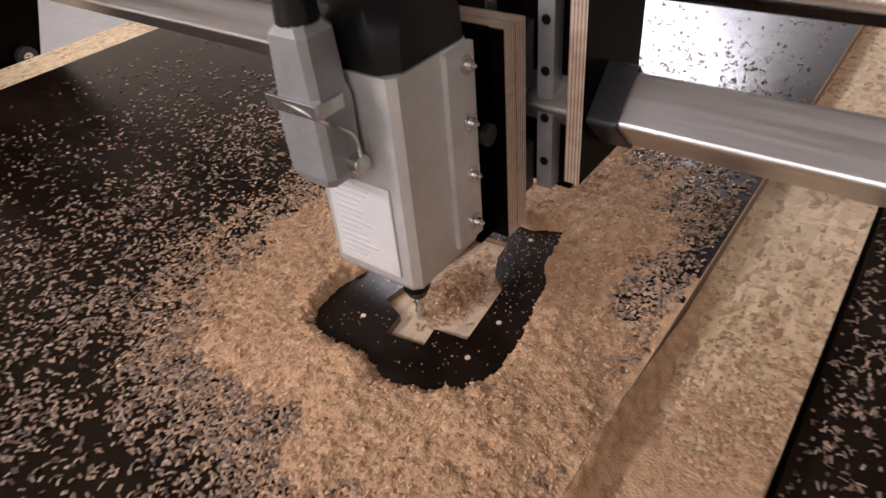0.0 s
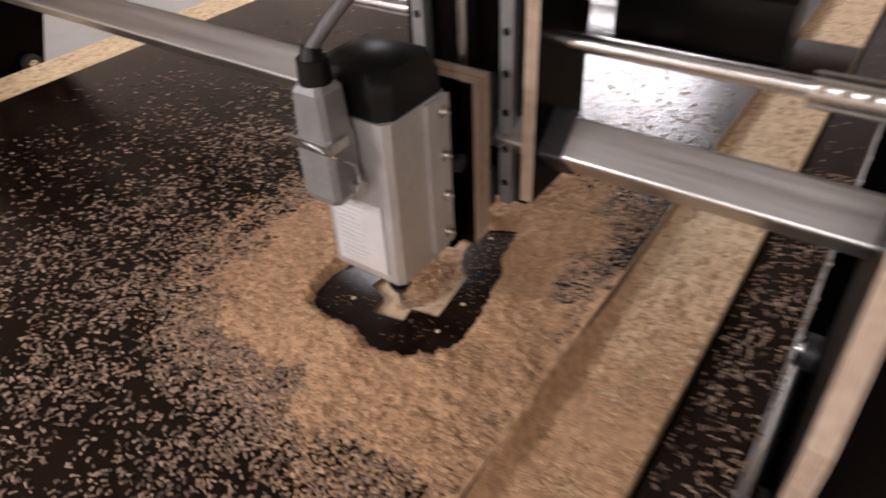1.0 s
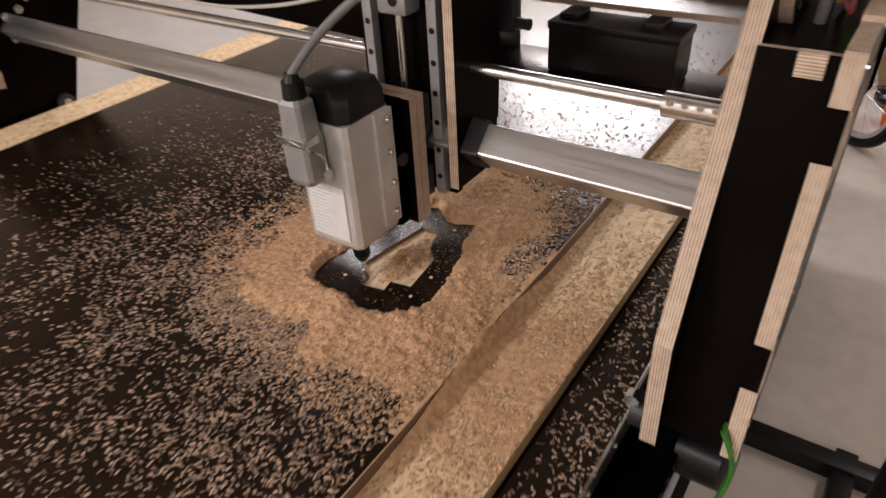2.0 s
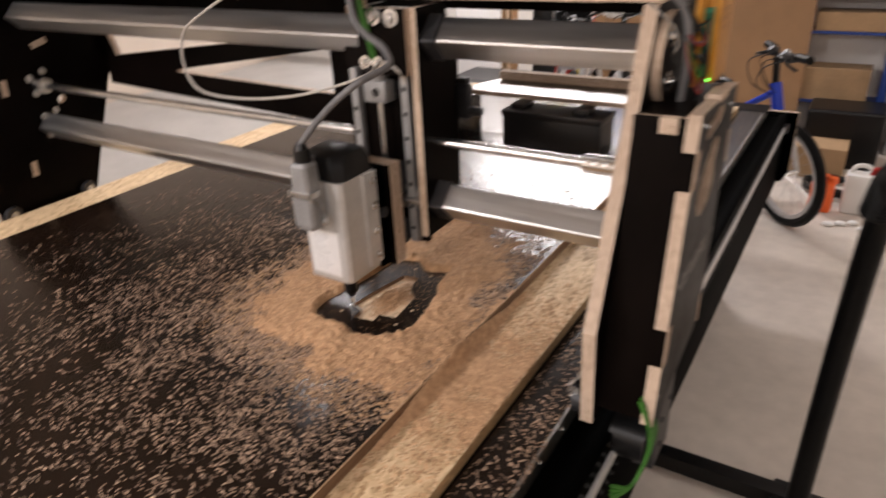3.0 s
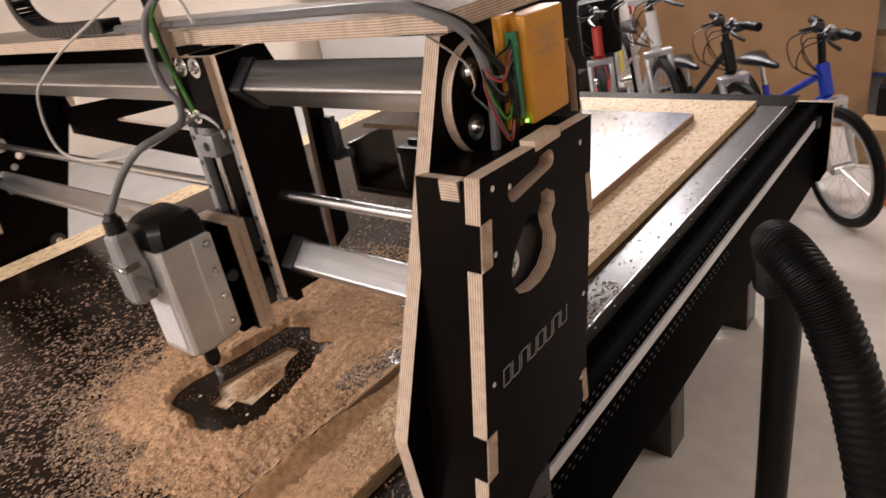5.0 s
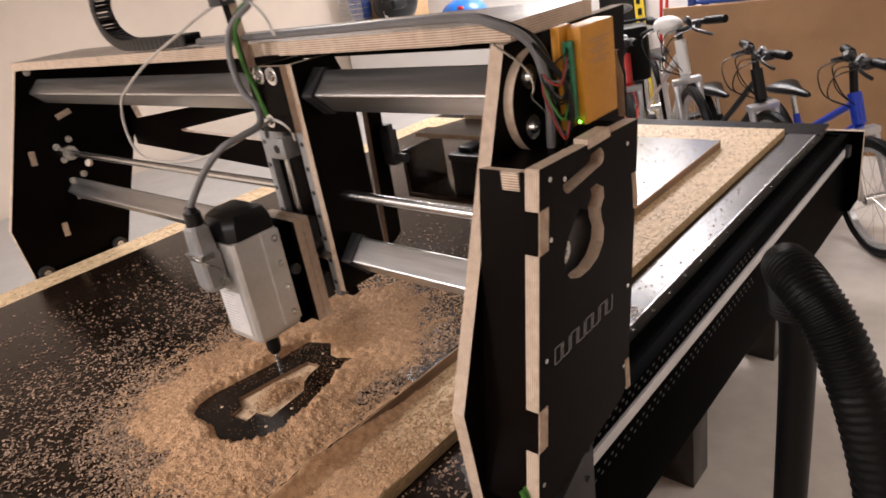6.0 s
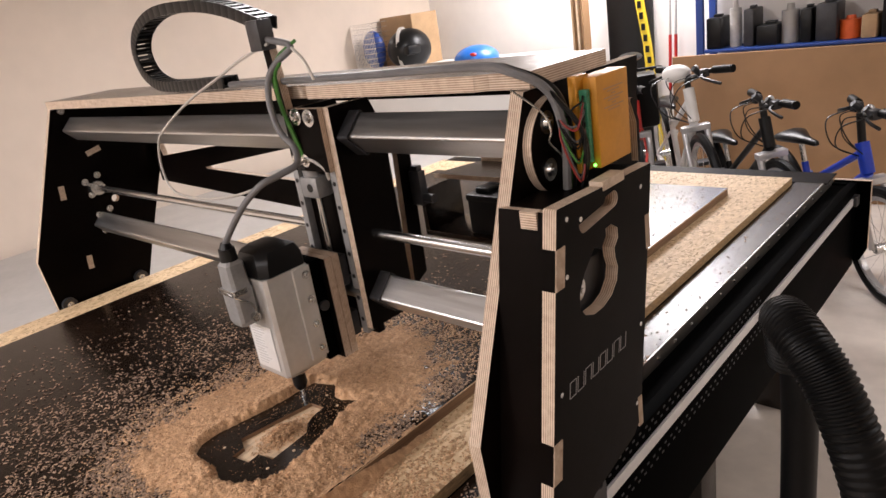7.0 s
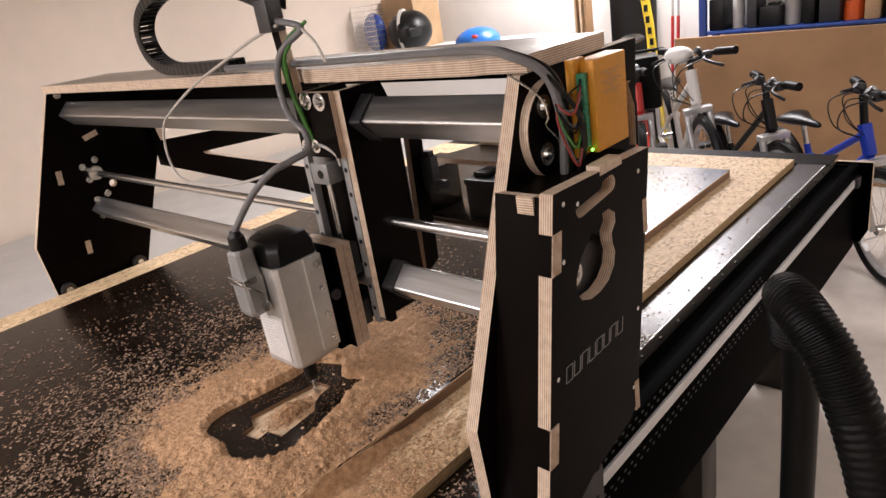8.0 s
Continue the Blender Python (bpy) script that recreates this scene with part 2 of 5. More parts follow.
material("blue_paint", (0.01, 0.04, 0.4), 0.28, vary=0.1, scale=8)
material("shelf_blue", (0.015, 0.05, 0.24), 0.45, vary=0.1, scale=8)
material("silver_paint", (0.55, 0.55, 0.56), 0.3, 0.6, vary=0.08, scale=14)
material("red_paint", (0.45, 0.02, 0.015), 0.3, vary=0.1, scale=14)
material("yellow", (0.75, 0.55, 0.03), 0.45, vary=0.08, scale=14)
material("orange", (0.75, 0.12, 0.02), 0.45, vary=0.1, scale=20)
material("ball_blue", (0.02, 0.14, 0.5), 0.35, vary=0.1, scale=9)
material("clear_plastic", (0.6, 0.58, 0.55), 0.3, vary=0.15, scale=20)
glow = material("lamp_glow", (1, 1, 1), 0.5)
glow.node_tree.nodes["Principled BSDF"].inputs["Emission Color"].default_value = (1, 0.85, 0.7, 1)
glow.node_tree.nodes["Principled BSDF"].inputs["Emission Strength"].default_value = 6
led = material("led_green", (0.1, 0.9, 0.1), 0.5)
led.node_tree.nodes["Principled BSDF"].inputs["Emission Color"].default_value = (0.2, 1, 0.1, 1)
led.node_tree.nodes["Principled BSDF"].inputs["Emission Strength"].default_value = 4

# No lamp is in view; places and watts chosen to fit brightness and reflections.
unseen_lamp(-0.95, -2.3, 1.62, 0.36, 0.95, 96)
unseen_lamp(-1.05, 1.5, 1.62, 0.26, 0.5, 26)
unseen_lamp(-0.9, 3.88, 1.62, 1.3, 0.3, 82)
# Two added fills: one behind the camera, one brightening the floor on the right.
unseen_lamp(1.15, -1.9, 1.62, 1.3, 0.3, 26)
unseen_lamp(2.3, 1.9, 1.62, 0.3, 1.3, 17)

# ---------------------------------------------------------------- the garage
X0, X1, Y0, Y1, TOP = -2.93, 3.2, -3.0, 4.2, 1.62


def wall(name, centre, size, mat, label):
    bm = bmesh.new()
    add_box(bm, centre, size)
    return solo(name, bm, M[mat], label, name.split("_")[0], kind="structure", smooth=False)


wall("floor", (0.1, 0.6, FLOOR - 0.1), (6.5, 7.6, 0.2), "concrete", "bare light grey concrete garage floor")
wall("ceiling", (0.1, 0.6, TOP + 0.1), (6.5, 7.6, 0.2), "ceiling_board", "plain brownish board garage ceiling")
wall("wall_west", (X0 - 0.1, 0.6, 0.42), (0.2, 7.6, 2.4), "wall_paint", "plain beige painted garage wall")
wall("wall_north", (0.13, Y1 + 0.1, 0.42), (6.12, 0.2, 2.4), "wall_white", "plain white garage wall behind the bicycles")
wall("wall_east", (X1 + 0.1, 0.6, 0.42), (0.2, 7.6, 2.4), "wall_paint", "plain beige painted garage wall")
wall("wall_south", (0.13, Y0 - 0.1, 0.42), (6.12, 0.2, 2.4), "wall_paint", "plain beige painted garage wall")

# ---------------------------------------------------------------- the machine's bed
BED0, BED1 = -1.05, 1.99


def machine_bed():
    root = thing("machine_bed", "black plywood bed of a large router table with metal ledges", "machine bed")
    for s, name in ((1, "right"), (-1, "left")):
        bm = bmesh.new()
        add_box(bm, (s * 0.894, (BED0 + BED1) / 2, -0.216), (0.024, BED1 - BED0, 0.29), 0.002)
        part("side_panel", bm, M["black_panel"], root)
        bm = bmesh.new()
        inner = 0.754 if s > 0 else 0.815
        add_box(bm, (s * (inner + 0.832) / 2, (BED0 + BED1) / 2, -0.0465), (0.832 - inner, BED1 - BED0, 0.004))
        part("ledge_board", bm, M["phenolic_sheet"], root, "dark film-faced ledge board", False)
        bm = bmesh.new()
        add_box(bm, (s * 0.8345, (BED0 + BED1) / 2, -0.0625), (0.005, BED1 - BED0, 0.036), 0.0012)
        part("metal_ledge", bm, M["aluminium_y"], root, "galvanised strip screwed along the bed", False)
        bm = bmesh.new()
        add_box(bm, (s * 0.8595, (BED0 + BED1) / 2, -0.087), (0.044, BED1 - BED0, 0.02))
        part("ledge_batten", bm, M["black_panel"], root)
        bm = bmesh.new()
        add_box(bm, (s * 0.909, (BED0 + BED1) / 2 - 0.01, -0.118), (0.006, BED1 - BED0 - 0.1, 0.024), 0.0015)
        part("guide_rail", bm, M["rail_grey"], root, "flat bright steel guide rail")
        bm = bmesh.new()
        add_cyl(bm, (s * 0.837, 0, 0), (s * 0.8395, 0, 0), 0.0042, 0.0032, n=10)
        me = mesh_of("ledge_screw", bm, M["steel"])
        for k in range(36):
            ob = new("ledge_screw", me)
            ob.parent, ob.location = root, (0, BED0 + 0.07 + k * (BED1 - BED0 - 0.14) / 35, -0.062)
        bm = bmesh.new()
        for row, z in enumerate((-0.079, -0.092, -0.158, -0.172)):
            for k in range(70):
                y = -0.6 + k * 0.024 + (row % 2) * 0.012
                add_box(bm, (s * 0.9062, y, z), (0.0012, 0.008, 0.004))
        tagged(part("perforation", bm, M["dark_metal"], root, "rows of small pressed vent slots"), kind="stuff")
        bm = bmesh.new()
        add_box(bm, (s * 0.914, BED1 - 0.05, -0.118), (0.016, 0.04, 0.034), 0.003)
        part("rail_stop", bm, M["dark_metal"], root)
        bm = bmesh.new()
        add_plate(bm, [(s * 0.838, -0.066), (s * 0.946, -0.066), (s * 0.946, -0.30), (s * 0.925, -0.345), (s * 0.838, -0.36)], [], BED1 + 0.001, BED1 + 0.019, "y")
        part("end_cheek", bm, [M["black_panel"], M["ply_edge_y"]], root, "black plywood cheek closing the rail channel", False)
    bm = bmesh.new()
    add_box(bm, (0, (BED0 + BED1) / 2, -0.06), (1.6, BED1 - BED0, 0.024))
    part("bed_board", bm, M["phenolic"], root)
    for y in (BED0 + 0.012, BED1 - 0.012):
        bm = bmesh.new()
        add_box(bm, (0, y, -0.215), (1.76, 0.024, 0.286))
        part("end_panel", bm, M["black_panel"], root)
    bm = bmesh.new()
    add_box(bm, (0.0, BED1 - 0.06, -0.046), (1.69, 0.12, 0.004))
    part("end_ledge", bm, M["phenolic"], root)
    for x in (-0.755, 0.755):
        for y in (BED0 + 0.2, 1.0, BED1 - 0.3):
            bm = bmesh.new()
            add_box(bm, (x, y, (FLOOR - 0.09) / 2), (0.1, 0.1, -0.09 - FLOOR), 0.004)
            part("leg", bm, M["phenolic_sheet"], root)
    return root


machine_bed()


def spoilboard():
    bm = bmesh.new()
    add_plate(bm, [(-0.81, -1.0), (0.748, -1.0), (0.748, 1.85), (-0.81, 1.85)], [], -0.0475, -0.0245, "z")
    solo("spoilboard", bm, [M["osb"], M["osb_edge"]], "pale oriented strand board lying on the machine bed", "board", smooth=False)


spoilboard()

POCKET = [(0.368, 0.004), (0.378, 0.075), (0.391, 0.145), (0.426, 0.148), (0.43, 0.12), (0.441, 0.098), (0.462, 0.08), (0.466, 0.05), (0.472, 0.0), (0.437, -0.005), (0.441, -0.028), (0.4, -0.034), (0.396, -0.008)]
CLEAR = [(0.335, -0.062), (0.37, -0.066), (0.4, -0.062), (0.436, -0.076), (0.472, -0.07), (0.505, -0.045), (0.513, -0.02), (0.51, 0.03), (0.5, 0.07), (0.493, 0.108), (0.475, 0.132), (0.468, 0.19), (0.44, 0.178), (0.415, 0.178), (0.38, 0.205), (0.34, 0.19), (0.338, 0.12), (0.33, 0.06), (0.318, -0.01), (0.322, -0.045)]


def work_sheet():
    """The sheet that is cut, with the milled pocket in it."""
    root = thing("plywood_sheet", "dark brown film-faced plywood sheet being milled on the spoilboard", "plywood sheet")
    bm = bmesh.new()
    add_plate(bm, [(-0.625, -0.86), (0.625, -0.86), (0.625, 1.625), (-0.625, 1.625)], [POCKET], -0.024, 0.0, "z")
    part("sheet", bm, [M["phenolic_sheet"], M["sheet_edge"]], root, smooth=False)
    bm = bmesh.new()
    add_plate(bm, [(u * 1.002 - 0.0008, v) for u, v in POCKET], [], -0.014, -0.0075, "z", 0)
    part("pocket_floor", bm, M["raw_wood"], root, "pale bare wood at the bottom of the milled pocket", smooth=False)
    bm = bmesh.new()
    add_box(bm, (0.6252, 0.38, -0.0016), (0.0012, 2.46, 0.0022))
    part("worn_edge", bm, M["raw_wood"], root, "pale worn edge of the sheet", smooth=False)
    for u, v in ((0.486, -0.019), (0.486, 0.035), (0.364, -0.028), (0.398, 0.178), (0.445, 0.165)):
        bm = bmesh.new()
        add_cyl(bm, (u, v, 0.0002), (u, v, 0.0008), 0.0028, n=10)
        part("drill_spot", bm, M["raw_wood"], root)


work_sheet()

# ---------------------------------------------------------------- the gantry (built where it stands at the end)
GANTRY_PLATE = [(0.235, 0.553), (0.06, 0.128), (0.07, -0.04), (0.36, -0.04), (0.40, 0.06), (0.52, 0.34), (0.54, 0.553)]
XR, XL = 0.872, -0.845


def bolt(bm, c, axis, r=0.008, h=0.006):
    d = {"x": Vector((1, 0, 0)), "y": Vector((0, 1, 0)), "z": Vector((0, 0, 1))}[axis.strip("-")] * (-1 if axis[0] == "-" else 1)
    c = Vector(c)
    add_cyl(bm, c, c + d * 0.0015, r * 1.7, n=18)
    add_cyl(bm, c + d * 0.0015, c + d * h, r, r * 0.8, n=10)
    add_cyl(bm, c + d * h, c + d * (h + 0.003), r * 0.4, n=8)


def bolts(name, spots, axis, parent, r=0.008):
    for c in spots:
        bm = bmesh.new()
        bolt(bm, c, axis, r)
        part(name, bm, M["steel"], parent, "bright steel bolt with washer")


def square_tube(bm, x0, x1, y, z, side, wall_t=0.003):
    """A square tube along x, standing on its edge."""
    h = side / math.sqrt(2)
    r = 0.0045
    k = h - r * math.sqrt(2)
    outer = []
    for i in range(4):
        q = math.pi / 2 * i
        for a in (-0.75, -0.35, 0, 0.35, 0.75):
            outer.append((y + k * math.sin(q) + r * math.sin(q + a), z + k * math.cos(q) + r * math.cos(q + a)))
    g = h - wall_t * 1.4
    add_plate(bm, outer, [[(y, z + g), (y + g, z), (y, z - g), (y - g, z)]], x0, x1, "x", 0)


def gantry():
    root = thing("machine_gantry", "router gantry of dark film-faced plywood with aluminium beams", "gantry")
    # inner side plates
    for x in (XR, XL):
        bm = bmesh.new()
        holes = [round_loop(0.335, 0.25, 0.012, 12)] if x < 0 else []
        add_plate(bm, GANTRY_PLATE, holes, x - 0.01, x + 0.01, "x")
        part("side_plate", bm, [M["phenolic"], M["ply_edge_x"]], root, "dark plywood plate with pale layered edges", smooth=False)
    # beams and ballscrew
    for z, y, name in ((0.487, 0.283, "upper_beam"), (0.187, 0.281, "lower_beam")):
        bm = bmesh.new()
        square_tube(bm, XL + 0.011, XR - 0.011, y, z, 0.051)
        part(name, bm, M["aluminium"], root, "square aluminium tube standing on its edge", smooth=False)
    bm = bmesh.new()
    add_tube(bm, [(XL + 0.011 + k * 0.0013, 0.285, 0.3) for k in range(int((XR - XL - 0.022) / 0.0013) + 1)], 0.0093, 12, 1, 0.00006)
    part("ball_screw", bm, M["steel"], root, "bright threaded ball screw")
    bm = bmesh.new()
    add_cyl(bm, (XR - 0.1, 0.285, 0.3), (XR - 0.012, 0.285, 0.3), 0.016, n=20)
    for k in range(4):
        add_cyl(bm, (XR - 0.09 + k * 0.018, 0.268, 0.308), (XR - 0.09 + k * 0.018, 0.2675, 0.308), 0.004, n=8)
    part("shaft_coupling", bm, M["steel"], root)
    bm = bmesh.new()
    add_cyl(bm, (XL + 0.011, 0.285, 0.3), (XL + 0.04, 0.285, 0.3), 0.022, n=20)
    part("shaft_bearing", bm, M["steel"], root)
    # bolts on the far plate and tab ends
    xf = XL + 0.0105
    bolts("plate_bolt", [(xf, 0.262, 0.545), (xf, 0.272, 0.487), (xf, 0.262, 0.323), (xf, 0.303, 0.336), (xf, 0.27, 0.281), (xf, 0.272, 0.214), (xf, 0.308, 0.224), (xf, 0.274, 0.162)], "x", root, 0.0062)
    for y, z, lean in ((0.315, 0.41, 1), (0.19, 0.31, 0), (0.2, 0.08, 0), (0.36, 0.14, 0)):
        bm = bmesh.new()
        add_box(bm, (0, 0, 0), (0.003, 0.016 if not lean else 0.045, 0.042 if not lean else 0.016), 0, Matrix.Translation((xf + 0.001, y, z)) @ Matrix.Rotation(0.25 if lean else -0.1, 4, "X"))
        part("tab_end", bm, M["ply_edge_y"], root, "pale plywood tab end", False)
    # running wheels on the ledges
    for x, y in ((XL + 0.022, 0.1), (XL + 0.022, 0.33), (XR - 0.022, 0.1), (XR - 0.022, 0.33)):
        bm = bmesh.new()
        add_cyl(bm, (x - 0.008, y, -0.023), (x + 0.008, y, -0.023), 0.022, n=24)
        w = part("running_wheel", bm, M["dark_metal"], root)
        bm = bmesh.new()
        s = 1 if x < 0 else -1
        bolt(bm, (x + s * 0.008, y, -0.023), "x" if s > 0 else "-x", 0.006)
        part("axle_bolt", bm, M["steel"], w)
    bm = bmesh.new()
    add_cyl(bm, (XR - 0.03, 0.09, 0.0), (XR - 0.03, 0.27, 0.0), 0.006, n=12)
    add_cyl(bm, (XR - 0.03, 0.085, 0.0), (XR - 0.03, 0.1, 0.0), 0.011, n=6)
    part("tension_rod", bm, M["steel"], root, "bright threaded rod with a nut")
    # top board
    bm = bmesh.new()
    add_plate(bm, [(XL - 0.02, 0.238), (0.36, 0.238), (0.37, 0.25), (0.42, 0.25), (0.43, 0.238), (0.8, 0.238), (0.82, 0.246), (0.885, 0.246), (0.885, 0.44), (XL - 0.02, 0.44)], [], 0.5545, 0.5765, "z")
    part("top_board", bm, [M["phenolic_sheet"], M["ply_edge_z"]], root, "plywood top board with pale layered front edge", smooth=False)
    # rear panel with long triangular openings
    bm = bmesh.new()
    add_plate(bm, [(XL + 0.011, 0.262), (0.12, 0.225), (0.12, 0.505), (XR - 0.011, 0.505), (XR - 0.011, 0.53), (XL + 0.011, 0.53)],
              [[(-0.815, 0.45), (-0.775, 0.348), (-0.25, 0.408), (-0.2, 0.45)], [(-0.513, 0.322), (-0.505, 0.316), (0.06, 0.302), (0.06, 0.408)]], 0.50, 0.518, "y")
    part("rear_panel", bm, [M["phenolic"], M["ply_edge_y"]], root, smooth=False)
    bm = bmesh.new()
    add_box(bm, (0.575, 0.58, 0.206), (0.41, 0.12, 0.012), 0.001)
    add_box(bm, (0.376, 0.58, 0.258), (0.012, 0.12, 0.092), 0.001)
    part("rear_tray", bm, M["phenolic_sheet"], root)
    bm = bmesh.new()
    add_plate(bm, [(0.356, 0.585), (0.78, 0.585), (0.78, 0.7), (0.4, 0.7)], [], 0.312, 0.322, "z")
    part("rear_shelf", bm, [M["phenolic_sheet"], M["ply_edge_z"]], root, "dark plywood shelf over the power supply", False)
    bm = bmesh.new()
    add_box(bm, (0.59, 0.712, 0.326), (0.38, 0.02, 0.028), 0.001)
    part("rear_strip", bm, M["ply_edge_z"], root, "pale plywood strip", False)
    bm = bmesh.new()
    add_box(bm, (0.6, 0.575, 0.25), (0.22, 0.08, 0.076), 0.006)
    add_box(bm, (0.6, 0.575, 0.291), (0.224, 0.084, 0.014), 0.004)
    for x in (0.52, 0.66):
        add_box(bm, (x, 0.575, 0.303), (0.034, 0.05, 0.012), 0.003)
    part("battery_box", bm, M["black_plastic"], root, "black power supply box with lid")
    # motor housing on the right
    xo = 0.962
    bm = bmesh.new()
    outer = [(0.153, 0.432), (0.39, 0.424), (0.385, 0.39), (0.33, 0.09), (0.318, 0.045), (0.30, 0.03), (0.19, 0.008), (0.072, -0.01)]
    slot = slot_loop(0.208, 0.396, 0.283, 0.405, 0.011)
    cam_hole = [(0.184, 0.293), (0.187, 0.313), (0.2, 0.333), (0.228, 0.358), (0.25, 0.372), (0.272, 0.374), (0.288, 0.364), (0.288, 0.35), (0.277, 0.339), (0.278, 0.325), (0.283, 0.31), (0.278, 0.292), (0.262, 0.277), (0.24, 0.27), (0.215, 0.27), (0.195, 0.278)]
    add_plate(bm, outer, [slot, cam_hole], xo - 0.009, xo + 0.009, "x")
    panel = part("housing_panel", bm, [M["phenolic"], M["ply_edge_x"]], root, "dark plywood cover with a handle slot", smooth=False)
    bm = bmesh.new()
    def front(z):
        return 0.153 + (z - 0.432) * 0.183
    for z0, z1, proud in ((-0.01, 0.085, 1), (0.085, 0.14, 0), (0.14, 0.335, 1), (0.335, 0.385, 0), (0.385, 0.431, 1)):
        a0, a1 = front(z0), front(z1)
        if proud:
            add_plate(bm, [(a0 - 0.0015, z0), (a0 - 0.0003, z0), (a1 - 0.0003, z1), (a1 - 0.0015, z1)], [], xo - 0.009, xo + 0.009, "x", 0)
        else:
            add_plate(bm, [(a0 - 0.001, z0), (a0 + 0.0175, z0), (a1 + 0.0175, z1), (a1 - 0.001, z1)], [], xo + 0.0088, xo + 0.0105, "x", 0)
            dark = bmesh.new()
            add_plate(dark, [(a0 - 0.0018, z0), (a0 - 0.0004, z0), (a1 - 0.0004, z1), (a1 - 0.0018, z1)], [], xo - 0.0092, xo + 0.0087, "x", 0)
            part("joint_face", dark, M["phenolic"], panel, smooth=False)
    part("finger_joint", bm, M["ply_edge_x"], panel, "pale plywood finger joint", False)
    bm = bmesh.new()
    add_plate(bm, [(XR + 0.011, -0.01), (xo - 0.0095, -0.01), (xo - 0.0095, 0.431), (XR + 0.011, 0.431)], [], -0.009, 0.009, "y")
    fp = part("housing_front", bm, [M["phenolic"], M["ply_edge_y"]], root, smooth=False)
    fp.matrix_basis = Matrix.Translation((0, 0.088, 0)) @ Matrix.Rotation(math.atan(-0.183), 4, "X")
    bm = bmesh.new()
    add_plate(bm, [(XR + 0.011, 0.16), (xo - 0.0095, 0.16), (xo - 0.0095, 0.385), (XR + 0.011, 0.385)], [], 0.405, 0.421, "z")
    part("housing_top", bm, [M["phenolic"], M["ply_edge_z"]], root, smooth=False)
    bm = bmesh.new()
    add_box(bm, (0.93, 0.158, 0.415), (0.024, 0.012, 0.022))
    part("tab_end", bm, M["ply_edge_z"], root, "pale plywood tab end", False)
    bm = bmesh.new()
    add_box(bm, (xo, 0.285, 0.4285), (0.0195, 0.055, 0.012), 0, None)
    part("tab_end", bm, M["ply_edge_y"], root, "pale plywood tab end", False)
    for z in (0.33, 0.06):
        bm = bmesh.new()
        add_box(bm, (xo, 0.372 - (0.424 - z) * 0.183 + 0.016, z), (0.0195, 0.012, 0.05))
        part("tab_end", bm, M["ply_edge_x"], root, "pale plywood tab end", False)
    for y, z in ((0.17, 0.415), (0.20, 0.405), (0.355, 0.40), (0.16, 0.345), (0.125, 0.2), (0.09, 0.035), (0.335, 0.2), (0.31, 0.08)):
        bm = bmesh.new()
        add_cyl(bm, (xo + 0.009, y, z), (xo + 0.0105, y, z), 0.0035, n=8)
        part("cover_screw", bm, M["steel"], panel)
    # the maker's sign as plain outlined strokes
    for k in range(8):
        bm = bmesh.new()
        y0, z0 = 0.142 + k * 0.0188, 0.184 + k * 0.0004
        h, w, t = 0.021, 0.0145, 0.001
        lean = 0.004
        for q, (ya, za, yb, zb) in enumerate(((0, 0, lean, h), (w, 0, w + lean, h), (0, 0, w, 0), (lean, h, w + lean, h))):
            if q == 2 + k % 2 and k % 4:
                continue
            add_cyl(bm, (xo + 0.0096, y0 + ya, z0 + za), (xo + 0.0096, y0 + yb, z0 + zb), t / 2, n=6)
        part("sign_stroke", bm, M["sign_grey"], panel, "grey outlined stroke engraved on the cover", False)
    # motor inside, round cover plate, driver box
    bm = bmesh.new()
    add_box(bm, (0.917, 0.25, 0.28), (0.06, 0.085, 0.1), 0.006)
    part("drive_motor", bm, M["dark_metal"], root)
    bolts("housing_bolt", [(0.948, 0.217, 0.30)], "x", root, 0.01)
    bm = bmesh.new()
    add_plate(bm, round_loop(0.285, 0.475, 0.066, 36), [], XR + 0.0105, XR + 0.024, "x")
    part("bearing_disc", bm, [M["phenolic"], M["ply_edge_x"]], root, "round dark plywood disc with pale edge", smooth=False)
    bolts("disc_bolt", [(XR + 0.0242, 0.258, 0.51), (XR + 0.0242, 0.256, 0.448)], "x", root, 0.009)
    bm = bmesh.new()
    add_plate(bm, [(0.398, 0.512), (0.404, 0.512), (0.419, 0.478), (0.418, 0.42), (0.411, 0.42), (0.411, 0.477), (0.396, 0.508)], [], XR + 0.06, XR + 0.07, "x")
    part("rear_bracket", bm, [M["phenolic"], M["ply_edge_x"]], root, smooth=False)
    drv = bmesh.new()
    add_box(drv, (0.936, 0.335, 0.5), (0.03, 0.082, 0.118), 0.003)
    add_box(drv, (0.926, 0.292, 0.5), (0.012, 0.03, 0.125), 0.002)
    d = part("stepper_driver", drv, M["driver_amber"], root, "amber yellow stepper driver box")
    for k in range(12):
        bm = bmesh.new()
        add_box(bm, (0.937, 0.287, 0.455 + k * 0.0078), (0.011, 0.009, 0.0076), 0.0004)
        part("terminal", bm, M["terminal_green"], d, "green screw terminal")
    bm = bmesh.new()
    for k in range(8):
        add_box(bm, (0.9513, 0.335, 0.54 - k * 0.004), (0.0006, 0.05 - 0.02 * (k % 3), 0.0016))
    part("fine_print", bm, M["hardboard"], d, smooth=False)
    bm = bmesh.new()
    add_ball(bm, (0.945, 0.288, 0.447), 0.0022, n=8)
    part("status_led", bm, M["led_green"], d, "glowing green light")
